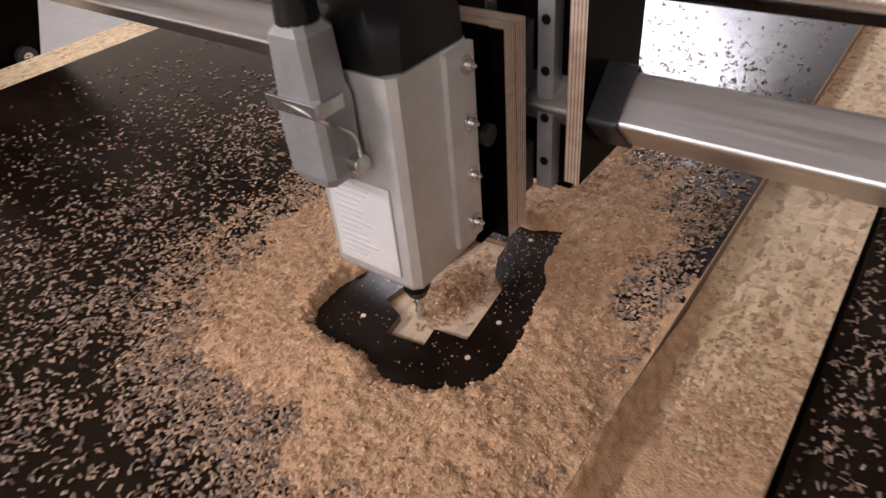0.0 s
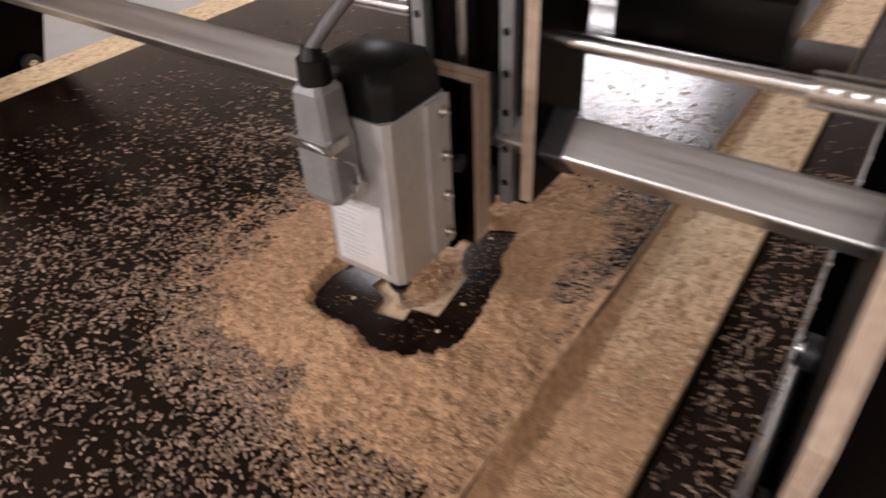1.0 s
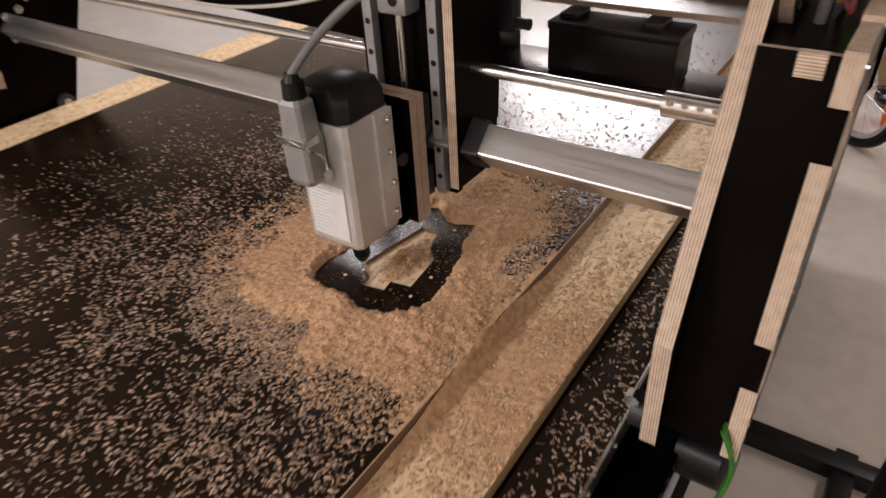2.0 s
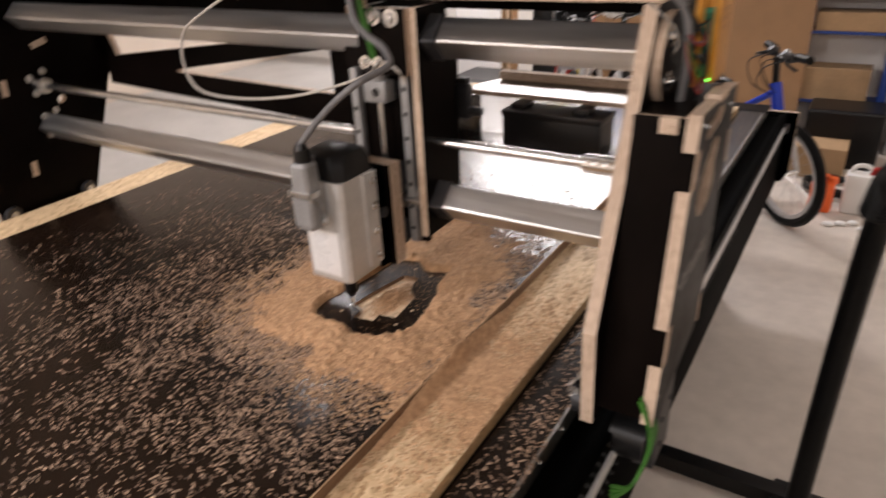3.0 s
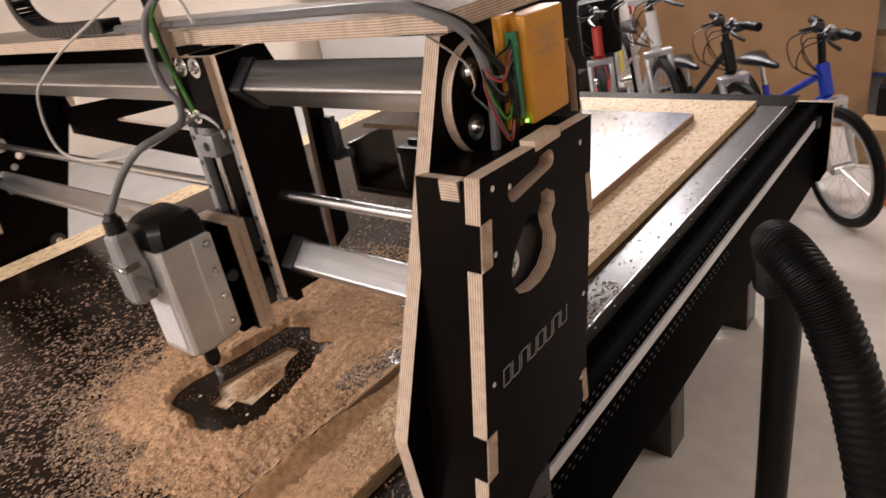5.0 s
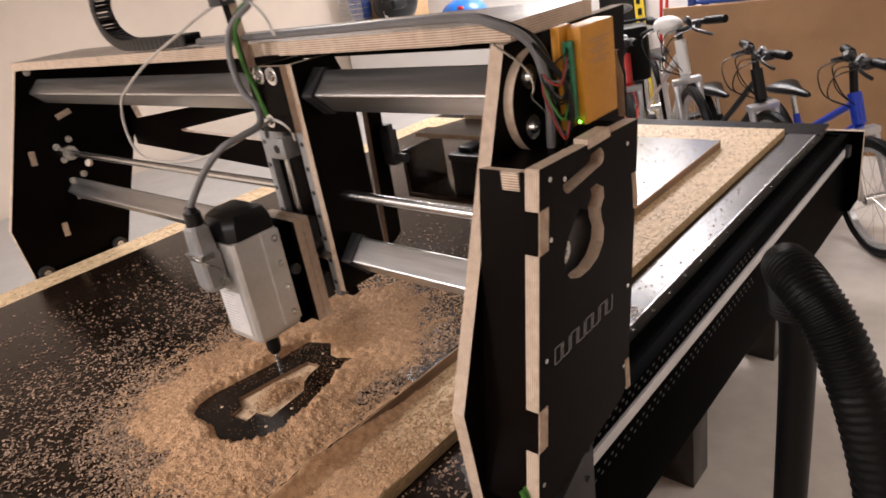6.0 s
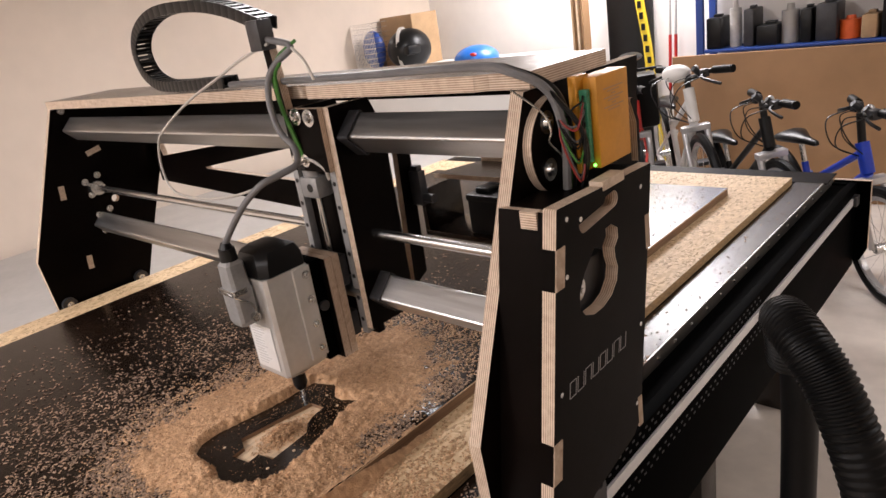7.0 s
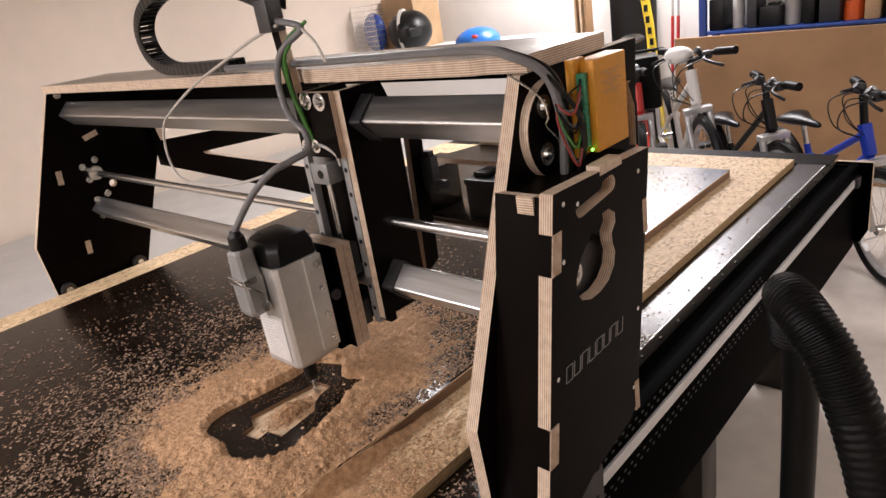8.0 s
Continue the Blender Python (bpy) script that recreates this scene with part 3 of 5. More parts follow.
    # looms over the top and down to the driver
    for k, (mat, off, r) in enumerate((("cable_grey", 0.0, 0.006), ("cable_green", 0.007, 0.002), ("black_plastic", 0.0105, 0.004), ("cable_red", 0.0085, 0.0016))):
        bm = bmesh.new()
        x, y = 0.912 + 0.3 * off, 0.30 + off
        add_tube(bm, [(0.2, 0.235 + abs(off), 0.588), (0.55, 0.232 + abs(off), 0.588), (0.8, 0.235 + off, 0.588), (0.875, 0.225 + off, 0.58), (x, 0.247 + off, 0.55), (x + 0.008, 0.262 + off, 0.49), (x + 0.005, 0.262 + off, 0.42)], r, 8, 7)
        part("cable", bm, M[mat], root)
    for k in range(11):
        bm = bmesh.new()
        z = 0.453 + k * 0.0085
        bow = 0.006 * ((k * 7) % 5)
        add_tube(bm, [(0.912 + 0.002 * (k % 3), 0.262, 0.53 + 0.3 * (z - 0.45) - 0.02), (0.922, 0.262 - 0.5 * bow, 0.4 * z + 0.3), (0.934 + 0.3 * bow, 0.264 - 0.3 * bow, z - 0.012 - bow), (0.94, 0.275, z - 0.006), (0.937, 0.284, z)], 0.0015, 6, 5)
        part("lead", bm, M[("black_plastic", "cable_grey", "cable_red", "black_plastic", "cable_green", "cable_grey", "black_plastic")[k % 7]], root)
    for k in range(2):
        bm = bmesh.new()
        add_tube(bm, [(0.9, 0.24, 0.568), (0.922, 0.25, 0.54), (0.94, 0.268, 0.5), (0.942, 0.277 - 0.006 * k, 0.46), (0.932, 0.274, 0.42)], 0.0032, 8, 7)
        part("cable", bm, M["black_plastic"], root)
    bm = bmesh.new()
    add_tube(bm, [(0.87, 0.225, 0.558), (0.90, 0.245, 0.525), (0.908, 0.25, 0.5), (0.902, 0.252, 0.485), (0.912, 0.265, 0.462), (0.914, 0.272, 0.42)], 0.0016, 6, 6)
    part("twisted_wire", bm, M["steel"], root)
    # drive unit under the housing, with green wires
    bm = bmesh.new()
    add_plate(bm, [(0.125, -0.14), (0.21, -0.14), (0.218, -0.005), (0.212, 0.02), (0.194, 0.02), (0.188, 0.0), (0.13, -0.03)], [round_loop(0.204, 0.005, 0.006, 12)], 0.935, 0.967, "x", 0)
    for y, z in ((0.155, -0.06), (0.155, -0.11), (0.198, -0.045)):
        add_cyl(bm, (0.967, y, z), (0.97, y, z), 0.005, n=8)
    for y in (0.145, 0.165):
        add_cyl(bm, (0.951, y, -0.03), (0.951, y, 0.004), 0.003, n=8)
    part("belt_clamp", bm, M["dark_metal"], root, "dark grey cast bracket gripping the rail", smooth=False)
    bm = bmesh.new()
    add_cyl(bm, (0.9, 0.13, -0.09), (0.955, 0.13, -0.09), 0.036, n=24)
    part("pulley", bm, M["black_plastic"], root)
    for k in range(4):
        bm = bmesh.new()
        add_tube(bm, [(0.95, 0.07 + k * 0.008, 0.03), (0.966, 0.068 + k * 0.009, -0.005), (0.969, 0.078 + k * 0.009, -0.06), (0.955, 0.06, -0.12), (0.93, 0.03, -0.14 + 0.01 * k)], 0.0032, 6, 6)
        part("earth_wire", bm, M["cable_green"], root)
    return root


# ---------------------------------------------------------------- the spindle carriage (built where it stands at the end)
AX, AY = 0.407, 0.126


def carriage():
    root = thing("spindle_carriage", "carriage with grey milling spindle, plywood plates and lifting screw", "spindle")
    # body: square with cut corners
    def ring(z, w, d, c):
        v0 = w + 0.008
        p = [(-v0 + c, -d), (w - c, -d), (w, -d + c), (w, d - 0.004), (w - 0.004, d), (-v0 + 0.004, d), (-v0, d - 0.004), (-v0, -d + c)]
        return [(AX + u, AY + v, z) for u, v in p]
    bm = bmesh.new()
    add_loft(bm, [ring(0.073, 0.032, 0.034, 0.008), ring(0.081, 0.043, 0.0445, 0.006), ring(0.085, 0.045, 0.046, 0.006), ring(0.275, 0.045, 0.046, 0.006)])
    body = part("spindle_body", bm, M["spindle_metal"], root, "grey square-bodied milling spindle", smooth=False)
    bm = bmesh.new()
    add_loft(bm, [ring(0.276, 0.044, 0.045, 0.012), ring(0.3, 0.043, 0.044, 0.014), ring(0.318, 0.037, 0.038, 0.016), ring(0.326, 0.022, 0.024, 0.012)])
    part("fan_cover", bm, M["black_plastic"], body, "rounded black plastic fan cover", smooth=True)
    bm = bmesh.new()
    add_box(bm, (AX - 0.006, AY - 0.0475, 0.138), (0.068, 0.002, 0.088), 0.0006)
    lab = part("rating_plate", bm, M["label_silver"], body, "bright metal rating plate with fine print", False)
    bm = bmesh.new()
    for k in range(13):
        w = 0.018 + 0.024 * random.random()
        add_box(bm, (AX - 0.034 + w / 2 + 0.002, AY - 0.0487, 0.174 - k * 0.0058), (w, 0.0005, 0.0018))
    part("fine_print", bm, M["label_ink"], lab, smooth=False)
    # flange with bolts towards the plates
    bm = bmesh.new()
    add_box(bm, (AX + 0.047, AY + 0.028, 0.183), (0.006, 0.036, 0.18), 0.001)
    part("side_flange", bm, M["spindle_metal"], body, smooth=False)
    bolts("flange_bolt", [(AX + 0.0503, AY + 0.034, z) for z in (0.258, 0.209, 0.16, 0.111)], "x", body, 0.0045)
    # collet and cutter
    bm = bmesh.new()
    add_cyl(bm, (AX, AY, 0.066), (AX, AY, 0.079), 0.024, n=24)
    part("nose", bm, M["steel"], body)
    bm = bmesh.new()
    add_cyl(bm, (AX, AY, 0.026), (AX, AY, 0.036), 0.009, 0.0135, n=20)
    add_cyl(bm, (AX, AY, 0.036), (AX, AY, 0.058), 0.0135, n=20)
    add_cyl(bm, (AX, AY, 0.058), (AX, AY, 0.066), 0.011, n=20)
    col = part("collet_nut", bm, M["black_plastic"], body)
    bm = bmesh.new()
    add_cyl(bm, (AX, AY, -0.006), (AX, AY, 0.028), 0.004, n=12)
    for k in range(24):
        a = k * 0.6
        add_box(bm, (AX + 0.0035 * math.cos(a), AY + 0.0035 * math.sin(a), -0.004 + k * 0.0012), (0.0022, 0.0022, 0.0016))
    part("milling_cutter", bm, M["steel"], col)
    # power connector on the front
    bm = bmesh.new()
    cx, cy = AX - 0.012, AY - 0.067
    prof = [(0.196, 0.018, 0.016), (0.205, 0.023, 0.019), (0.262, 0.023, 0.02), (0.268, 0.021, 0.018), (0.31, 0.0185, 0.017), (0.318, 0.012, 0.012)]
    def cr(z, a, b):
        c = 0.005
        return [(cx + u, cy + v, z) for u, v in ((-a + c, -b), (a - c, -b), (a, -b + c), (a, b - c), (a - c, b), (-a + c, b), (-a, b - c), (-a, -b + c))]
    add_loft(bm, [cr(*p) for p in prof])
    con = part("power_connector", bm, M["cast_grey"], body, "grey cast power connector with locking lever", smooth=False)
    bm = bmesh.new()
    add_tube(bm, [(cx - 0.026, cy - 0.017, 0.262), (cx + 0.0, cy - 0.0215, 0.263), (cx + 0.0245, cy - 0.018, 0.255), (cx + 0.027, cy + 0.005, 0.235), (cx + 0.027, cy + 0.01, 0.215)], 0.0017, 6, 5)
    add_cyl(bm, (cx + 0.022, cy + 0.006, 0.21), (cx + 0.032, cy + 0.006, 0.21), 0.008, n=14)
    part("locking_lever", bm, M["steel"], con)
    bm = bmesh.new()
    add_box(bm, (cx - 0.001, cy - 0.0212, 0.262), (0.05, 0.002, 0.011), 0.0006)
    add_box(bm, (cx + 0.0242, cy - 0.008, 0.262), (0.002, 0.026, 0.011), 0.0006)
    add_box(bm, (cx - 0.0242, cy - 0.008, 0.262), (0.002, 0.026, 0.011), 0.0006)
    part("locking_band", bm, M["steel"], con, "bright steel locking band", False)
    bm = bmesh.new()
    add_cyl(bm, (cx, cy, 0.316), (cx, cy, 0.338), 0.0155, 0.014, n=16)
    add_cyl(bm, (cx, cy, 0.338), (cx, cy, 0.348), 0.012, 0.008, n=16)
    part("cable_gland", bm, M["black_plastic"], con)
    # mounting boards behind the spindle
    bm = bmesh.new()
    add_box(bm, (AX + 0.0, AY + 0.06, 0.175), (0.094, 0.026, 0.2), 0.002)
    part("mount_block", bm, M["black_panel"], root)
    bm = bmesh.new()
    add_cyl(bm, (AX + 0.047, AY + 0.06, 0.185), (AX + 0.053, AY + 0.06, 0.185), 0.010, n=18)
    part("mount_bolt", bm, M["dark_metal"], root)
    for k in range(2):
        bm = bmesh.new()
        z0 = 0.07
        add_plate(bm, [(AX - 0.05, z0), (AX + 0.06, z0), (AX + 0.06, 0.273), (AX - 0.05, 0.273)], [], AY + 0.0735 + k * 0.0165, AY + 0.0895 + k * 0.0165, "y")
        part("mount_board", bm, [M["phenolic"], M["ply_edge_y"]], root, "plywood board with pale layered edge", smooth=False)
    bm = bmesh.new()
    add_box(bm, (AX + 0.002, AY + 0.116, 0.235), (0.112, 0.018, 0.06), 0.002)
    add_box(bm, (AX + 0.002, AY + 0.116, 0.125), (0.112, 0.018, 0.05), 0.002)
    part("slide_block", bm, M["dark_metal"], root)
    # back plate with linear guides and lifting screw
    yb = AY + 0.142
    bm = bmesh.new()
    add_box(bm, (AX + 0.008, yb + 0.009, 0.285), (0.16, 0.016, 0.38), 0.001)
    part("back_board", bm, M["phenolic"], root)
    for x in (AX - 0.045, AX + 0.068):
        bm = bmesh.new()
        add_box(bm, (x, yb - 0.008, 0.265), (0.016, 0.016, 0.33), 0.001)
        g = part("linear_guide", bm, M["cast_grey"], root, "narrow steel linear guide")
        for k in range(7):
            bm = bmesh.new()
            add_cyl(bm, (x, yb - 0.0165, 0.13 + k * 0.045), (x, yb - 0.0155, 0.13 + k * 0.045), 0.0045, n=10)
            part("guide_screw", bm, M["black_plastic"], g)
    bm = bmesh.new()
    add_cyl(bm, (AX + 0.016, yb - 0.018, 0.12), (AX + 0.016, yb - 0.018, 0.43), 0.006, n=12)
    part("lifting_screw", bm, M["steel"], root)
    bm = bmesh.new()
    add_box(bm, (AX + 0.016, yb - 0.018, 0.395), (0.05, 0.036, 0.04), 0.006)
    add_cyl(bm, (AX + 0.016, yb - 0.02, 0.415), (AX + 0.016, yb - 0.02, 0.43), 0.018, n=20)
    bear = part("screw_bearing", bm, M["cast_grey"], root)
    bm = bmesh.new()
    add_cyl(bm, (AX + 0.016, yb - 0.024, 0.4305), (AX + 0.016, yb - 0.024, 0.441), 0.021, n=28)
    knob = part("knurled_knob", bm, M["black_plastic"], bear)
    bm = bmesh.new()
    add_cyl(bm, (AX + 0.016, yb - 0.024, 0.4412), (AX + 0.016, yb - 0.024, 0.4425), 0.017, n=28)
    part("knob_cap", bm, M["steel"], knob, "bright metal cap")
    bm = bmesh.new()
    add_cyl(bm, (AX + 0.02, yb - 0.0363, 0.395), (AX + 0.02, yb - 0.0368, 0.395), 0.008, n=16)
    part("bore", bm, M["black_plastic"], bear)
    # side plates of the carriage
    for x, y0, top in ((AX + 0.105, AY + 0.111, 0.54), (AX - 0.062, AY + 0.17, 0.53)):
        bm = bmesh.new()
        add_plate(bm, [(y0, 0.125), (y0 + 0.095, 0.125), (y0 + 0.115, 0.15), (y0 + 0.115, top - 0.06), (y0 + 0.09, top), (y0, top)], [], x - 0.0075, x + 0.0075, "x")
        part("carriage_plate", bm, [M["phenolic"], M["ply_edge_x"]], root, "tall dark plywood plate with pale front edge", smooth=False)
    bm = bmesh.new()
    add_plate(bm, [(AX - 0.003, 0.43), (AX + 0.0972, 0.43), (AX + 0.0972, 0.54), (AX - 0.003, 0.54)], [], AY + 0.1, AY + 0.114, "y")
    part("head_board", bm, [M["phenolic"], M["ply_edge_y"]], root, smooth=False)
    bolts("head_bolt", [(AX + 0.034, AY + 0.0998, 0.527), (AX + 0.07, AY + 0.0998, 0.525)], "-y", root, 0.009)
    bolts("head_bolt", [(AX + 0.008, AY + 0.0998, 0.449), (AX + 0.035, AY + 0.0998, 0.449)], "-y", root, 0.007)
    # black guards round the beams
    for z in (0.487, 0.187):
        bm = bmesh.new()
        square_tube(bm, AX + 0.113, AX + 0.14, 0.282, z, 0.058, 0.0025)
        part("beam_guard", bm, M["dark_metal"], root, smooth=False)
    bm = bmesh.new()
    add_plate(bm, [(0.41, 0.13), (0.45, 0.15), (0.46, 0.47), (0.425, 0.47)], [], AX + 0.044, AX + 0.058, "x")
    part("rear_plate", bm, [M["phenolic"], M["ply_edge_x"]], root, smooth=False)
    bm = bmesh.new()
    add_box(bm, (AX - 0.02, 0.39, 0.36), (0.075, 0.075, 0.12), 0.005)
    mot = part("carriage_motor", bm, M["black_plastic"], root, "black stepper motor with a white label")
    bm = bmesh.new()
    add_box(bm, (AX + 0.0182, 0.39, 0.365), (0.001, 0.045, 0.07))
    part("motor_label", bm, M["label_silver"], mot, "white printed label")
    bm = bmesh.new()
    add_box(bm, (AX + 0.075, 0.45, 0.335), (0.03, 0.02, 0.07), 0.003)
    add_box(bm, (AX + 0.075, 0.45, 0.375), (0.02, 0.014, 0.012), 0.002)
    add_cyl(bm, (AX + 0.09, 0.45, 0.315), (AX + 0.115, 0.45, 0.315), 0.009, n=14)
    part("switch_box", bm, M["dark_metal"], root, "small dark limit switch box")
    # mast for the cable chain
    bm = bmesh.new()
    add_plate(bm, [(AX - 0.006, 0.53), (AX + 0.014, 0.53), (AX + 0.004, 0.655), (AX - 0.016, 0.655)], [], AY + 0.097, AY + 0.1125, "y")
    part("chain_mast", bm, [M["phenolic"], M["ply_edge_y"]], root, smooth=False)
    bm = bmesh.new()
    add_box(bm, (AX + 0.0, AY + 0.09, 0.668), (0.035, 0.03, 0.05), 0.002)
    part("mast_bracket", bm, M["dark_metal"], root)
    # energy chain: links along a bend
    line = spline([(0.385, 0.25, 0.685), (0.27, 0.255, 0.72), (0.148, 0.26, 0.74), (0.0, 0.26, 0.745), (-0.1, 0.26, 0.72), (-0.145, 0.26, 0.675), (-0.13, 0.26, 0.625), (-0.075, 0.26, 0.597), (0.0, 0.26, 0.5915), (0.1, 0.26, 0.5915), (0.2, 0.26, 0.5915)], 5)
    for i in range(0, len(line) - 1):
        a, b = line[i], line[i + 1]
        d = (b - a)
        ang = math.atan2(d.z, d.x)
        bm = bmesh.new()
        m = Matrix.Translation((a + b) / 2) @ Matrix.Rotation(-ang, 4, "Y")
        for s in (-0.017, 0.017):
            add_box(bm, (0, s, 0), (d.length * 1.12, 0.004, 0.022), 0.001, m)
        for s in (-0.009, 0.009):
            add_box(bm, (0, 0, s), (d.length * 0.5, 0.034, 0.003), 0, m)
        part("chain_link", bm, M["black_plastic"], root)
    # cables
    def cable(pts, mat, r, label=""):
        bm = bmesh.new()
        add_tube(bm, pts, r, 10, 8)
        part("cable", bm, M[mat], root, label)
    cable([(cx, cy, 0.345), (0.425, 0.067, 0.38), (0.464, 0.075, 0.417), (0.502, 0.09, 0.447), (0.516, 0.12, 0.457), (0.524, 0.15, 0.467), (0.498, 0.17, 0.488), (0.46, 0.18, 0.504), (0.43, 0.19, 0.525), (0.419, 0.195, 0.561), (0.425, 0.2, 0.597), (0.449, 0.205, 0.621), (0.49, 0.212, 0.645), (AX, AY + 0.09, 0.662)], "cable_grey", 0.0056, "thick grey cable")
    cable([(0.43, 0.228, 0.455), (0.425, 0.222, 0.5), (0.424, 0.212, 0.55), (0.43, 0.207, 0.6), (0.455, 0.207, 0.63), (0.5, 0.215, 0.652)], "cable_green", 0.003)
    cable([(0.438, 0.228, 0.45), (0.433, 0.22, 0.5), (0.43, 0.21, 0.55), (0.438, 0.205, 0.6), (0.46, 0.206, 0.622)], "cable_green", 0.003)
    cable([(0.431, 0.21, 0.653), (0.353, 0.2, 0.633), (0.273, 0.19, 0.605), (0.169, 0.18, 0.57), (0.068, 0.17, 0.524), (0.019, 0.165, 0.49), (0.009, 0.16, 0.431), (0.048, 0.155, 0.386), (0.159, 0.15, 0.38), (0.281, 0.15, 0.393), (0.384, 0.15, 0.416), (0.471, 0.155, 0.445), (0.45, 0.22, 0.452)], "cable_white", 0.0026, "thin white cable in a wide loop")
    cable([(0.43, 0.222, 0.45), (0.46, 0.225, 0.45), (0.488, 0.228, 0.435), (0.49, 0.232, 0.415)], "cable_white", 0.003)
    cable([(0.49, 0.21, 0.645), (0.52, 0.21, 0.62), (0.535, 0.21, 0.59)], "cable_white", 0.0025)
    return root


the_gantry = gantry()
the_carriage = carriage()

# ---------------------------------------------------------------- sawdust and shavings
def inside(p, poly):
    x, y, hit = p[0], p[1], False
    for (x1, y1), (x2, y2) in zip(poly, poly[1:] + poly[:1]):
        if (y1 > y) != (y2 > y) and x < (x2 - x1) * (y - y1) / (y2 - y1) + x1:
            hit = not hit
    return hit


def away(p, poly):
    """How far a point lies outside a polygon (0 within)."""
    if inside(p, poly):
        return 0.0
    best = 9.0
    for (x1, y1), (x2, y2) in zip(poly, poly[1:] + poly[:1]):
        dx, dy = x2 - x1, y2 - y1
        t = max(0, min(1, ((p[0] - x1) * dx + (p[1] - y1) * dy) / (dx * dx + dy * dy)))
        best = min(best, math.hypot(p[0] - x1 - t * dx, p[1] - y1 - t * dy))
    return best


def reach(x, y):
    """How far the heap spreads in that direction from the cut."""
    a = math.atan2(y - 0.06, x - 0.42)
    back, left, front = max(0, math.cos(a - 1.66)), max(0, -math.cos(a)), max(0, -math.sin(a))
    right = max(0, math.cos(a + 0.75))
    return 0.095 + 0.2 * back ** 5 + 0.085 * left ** 2 + 0.015 * front + 0.07 * right ** 3


def heap(x, y):
    d = max(0.0, away((x, y), CLEAR) - 0.004)
    n1, n2 = noise.noise((x * 18, y * 18, 0.3)), noise.noise((x * 70, y * 70, 2.0))
    n3 = noise.noise((x * 260, y * 260, 5.0))
    dd = d + 0.006 * n2 + 0.003 * n3
    rise = max(0.0, min(1.0, min(dd, d * 3) / 0.012))
    fall = max(0.0, 1.0 - (d + 0.05 * n1) / reach(x, y))
    h = (0.0012 + 0.015 * fall ** 1.2) * rise * (1 if fall > 0 else 0) + 0.0034 * n2 * rise + 0.0028 * n3 * rise
    h = h - 0.0035 * (1 - min(1, fall * 2.2)) - (0.004 if d < 0.001 else 0.0006)
    if h > 0:
        h = min(h, 0.003 + h * (0.6245 - x) / 0.022)
    rim = 0.0034 * math.exp(-((y + 0.03) / 0.17) ** 2) * max(0.0, 1 - (0.6258 - x) / 0.04) * (1 + 0.9 * n2) - 0.0006
    return max(h, rim) if d > 0.02 else h


def sawdust_heap():
    nx, ny = 230, 300
    xs, ys = np.linspace(0.10, 0.6258, nx), np.linspace(-0.24, 0.50, ny)
    verts = [(x, y, heap(x, y)) for y in ys for x in xs]
    faces = [(j * nx + i, j * nx + i + 1, (j + 1) * nx + i + 1, (j + 1) * nx + i) for j in range(ny - 1) for i in range(nx - 1)
             if max(verts[q][2] for q in (j * nx + i, j * nx + i + 1, (j + 1) * nx + i + 1, (j + 1) * nx + i)) > -0.0005]
    me = bpy.data.meshes.new("sawdust_heap")
    me.from_pydata(verts, [], faces)
    me.materials.append(M["sawdust"])
    me.shade_smooth()
    tagged(new("sawdust_heap", me), "heap of tan sawdust round the milled cut", "sawdust", kind="stuff")


def shavings(name, spots, mat, label, size=(0.0028, 0.0082), wide=0.0012):
    """Small curled strips of wood: each a bent ribbon of a few faces with thickness at its bend."""
    verts, faces = [], []
    for x, y, z in spots:
        L, w = random.uniform(*size), random.uniform(0.6, 1.4) * wide
        a, tilt, curl = random.uniform(0, 2 * math.pi), random.uniform(-0.5, 0.5), random.uniform(0.2, 1.0)
        ca, sa = math.cos(a), math.sin(a)
        base = len(verts)
        for k in range(4):
            u = (k / 3 - 0.5) * L
            hz = curl * L * (0.35 - 1.4 * (k / 3 - 0.5) ** 2) + tilt * u
            for s in (-w, w):
                verts.append((x + ca * u - sa * s, y + sa * u + ca * s, z + max(0.0003, hz + 0.3 * s)))
        for k in range(3):
            b = base + k * 2
            faces.append((b, b + 1, b + 3, b + 2))
    me = bpy.data.meshes.new(name)
    me.from_pydata(verts, [], faces)
    me.materials.append(M[mat])
    ob = new(name, me)
    tagged(ob, label, "wood shavings", kind="stuff")
    sol = ob.modifiers.new("thickness", "SOLIDIFY")
    sol.thickness = 0.0003
    return ob


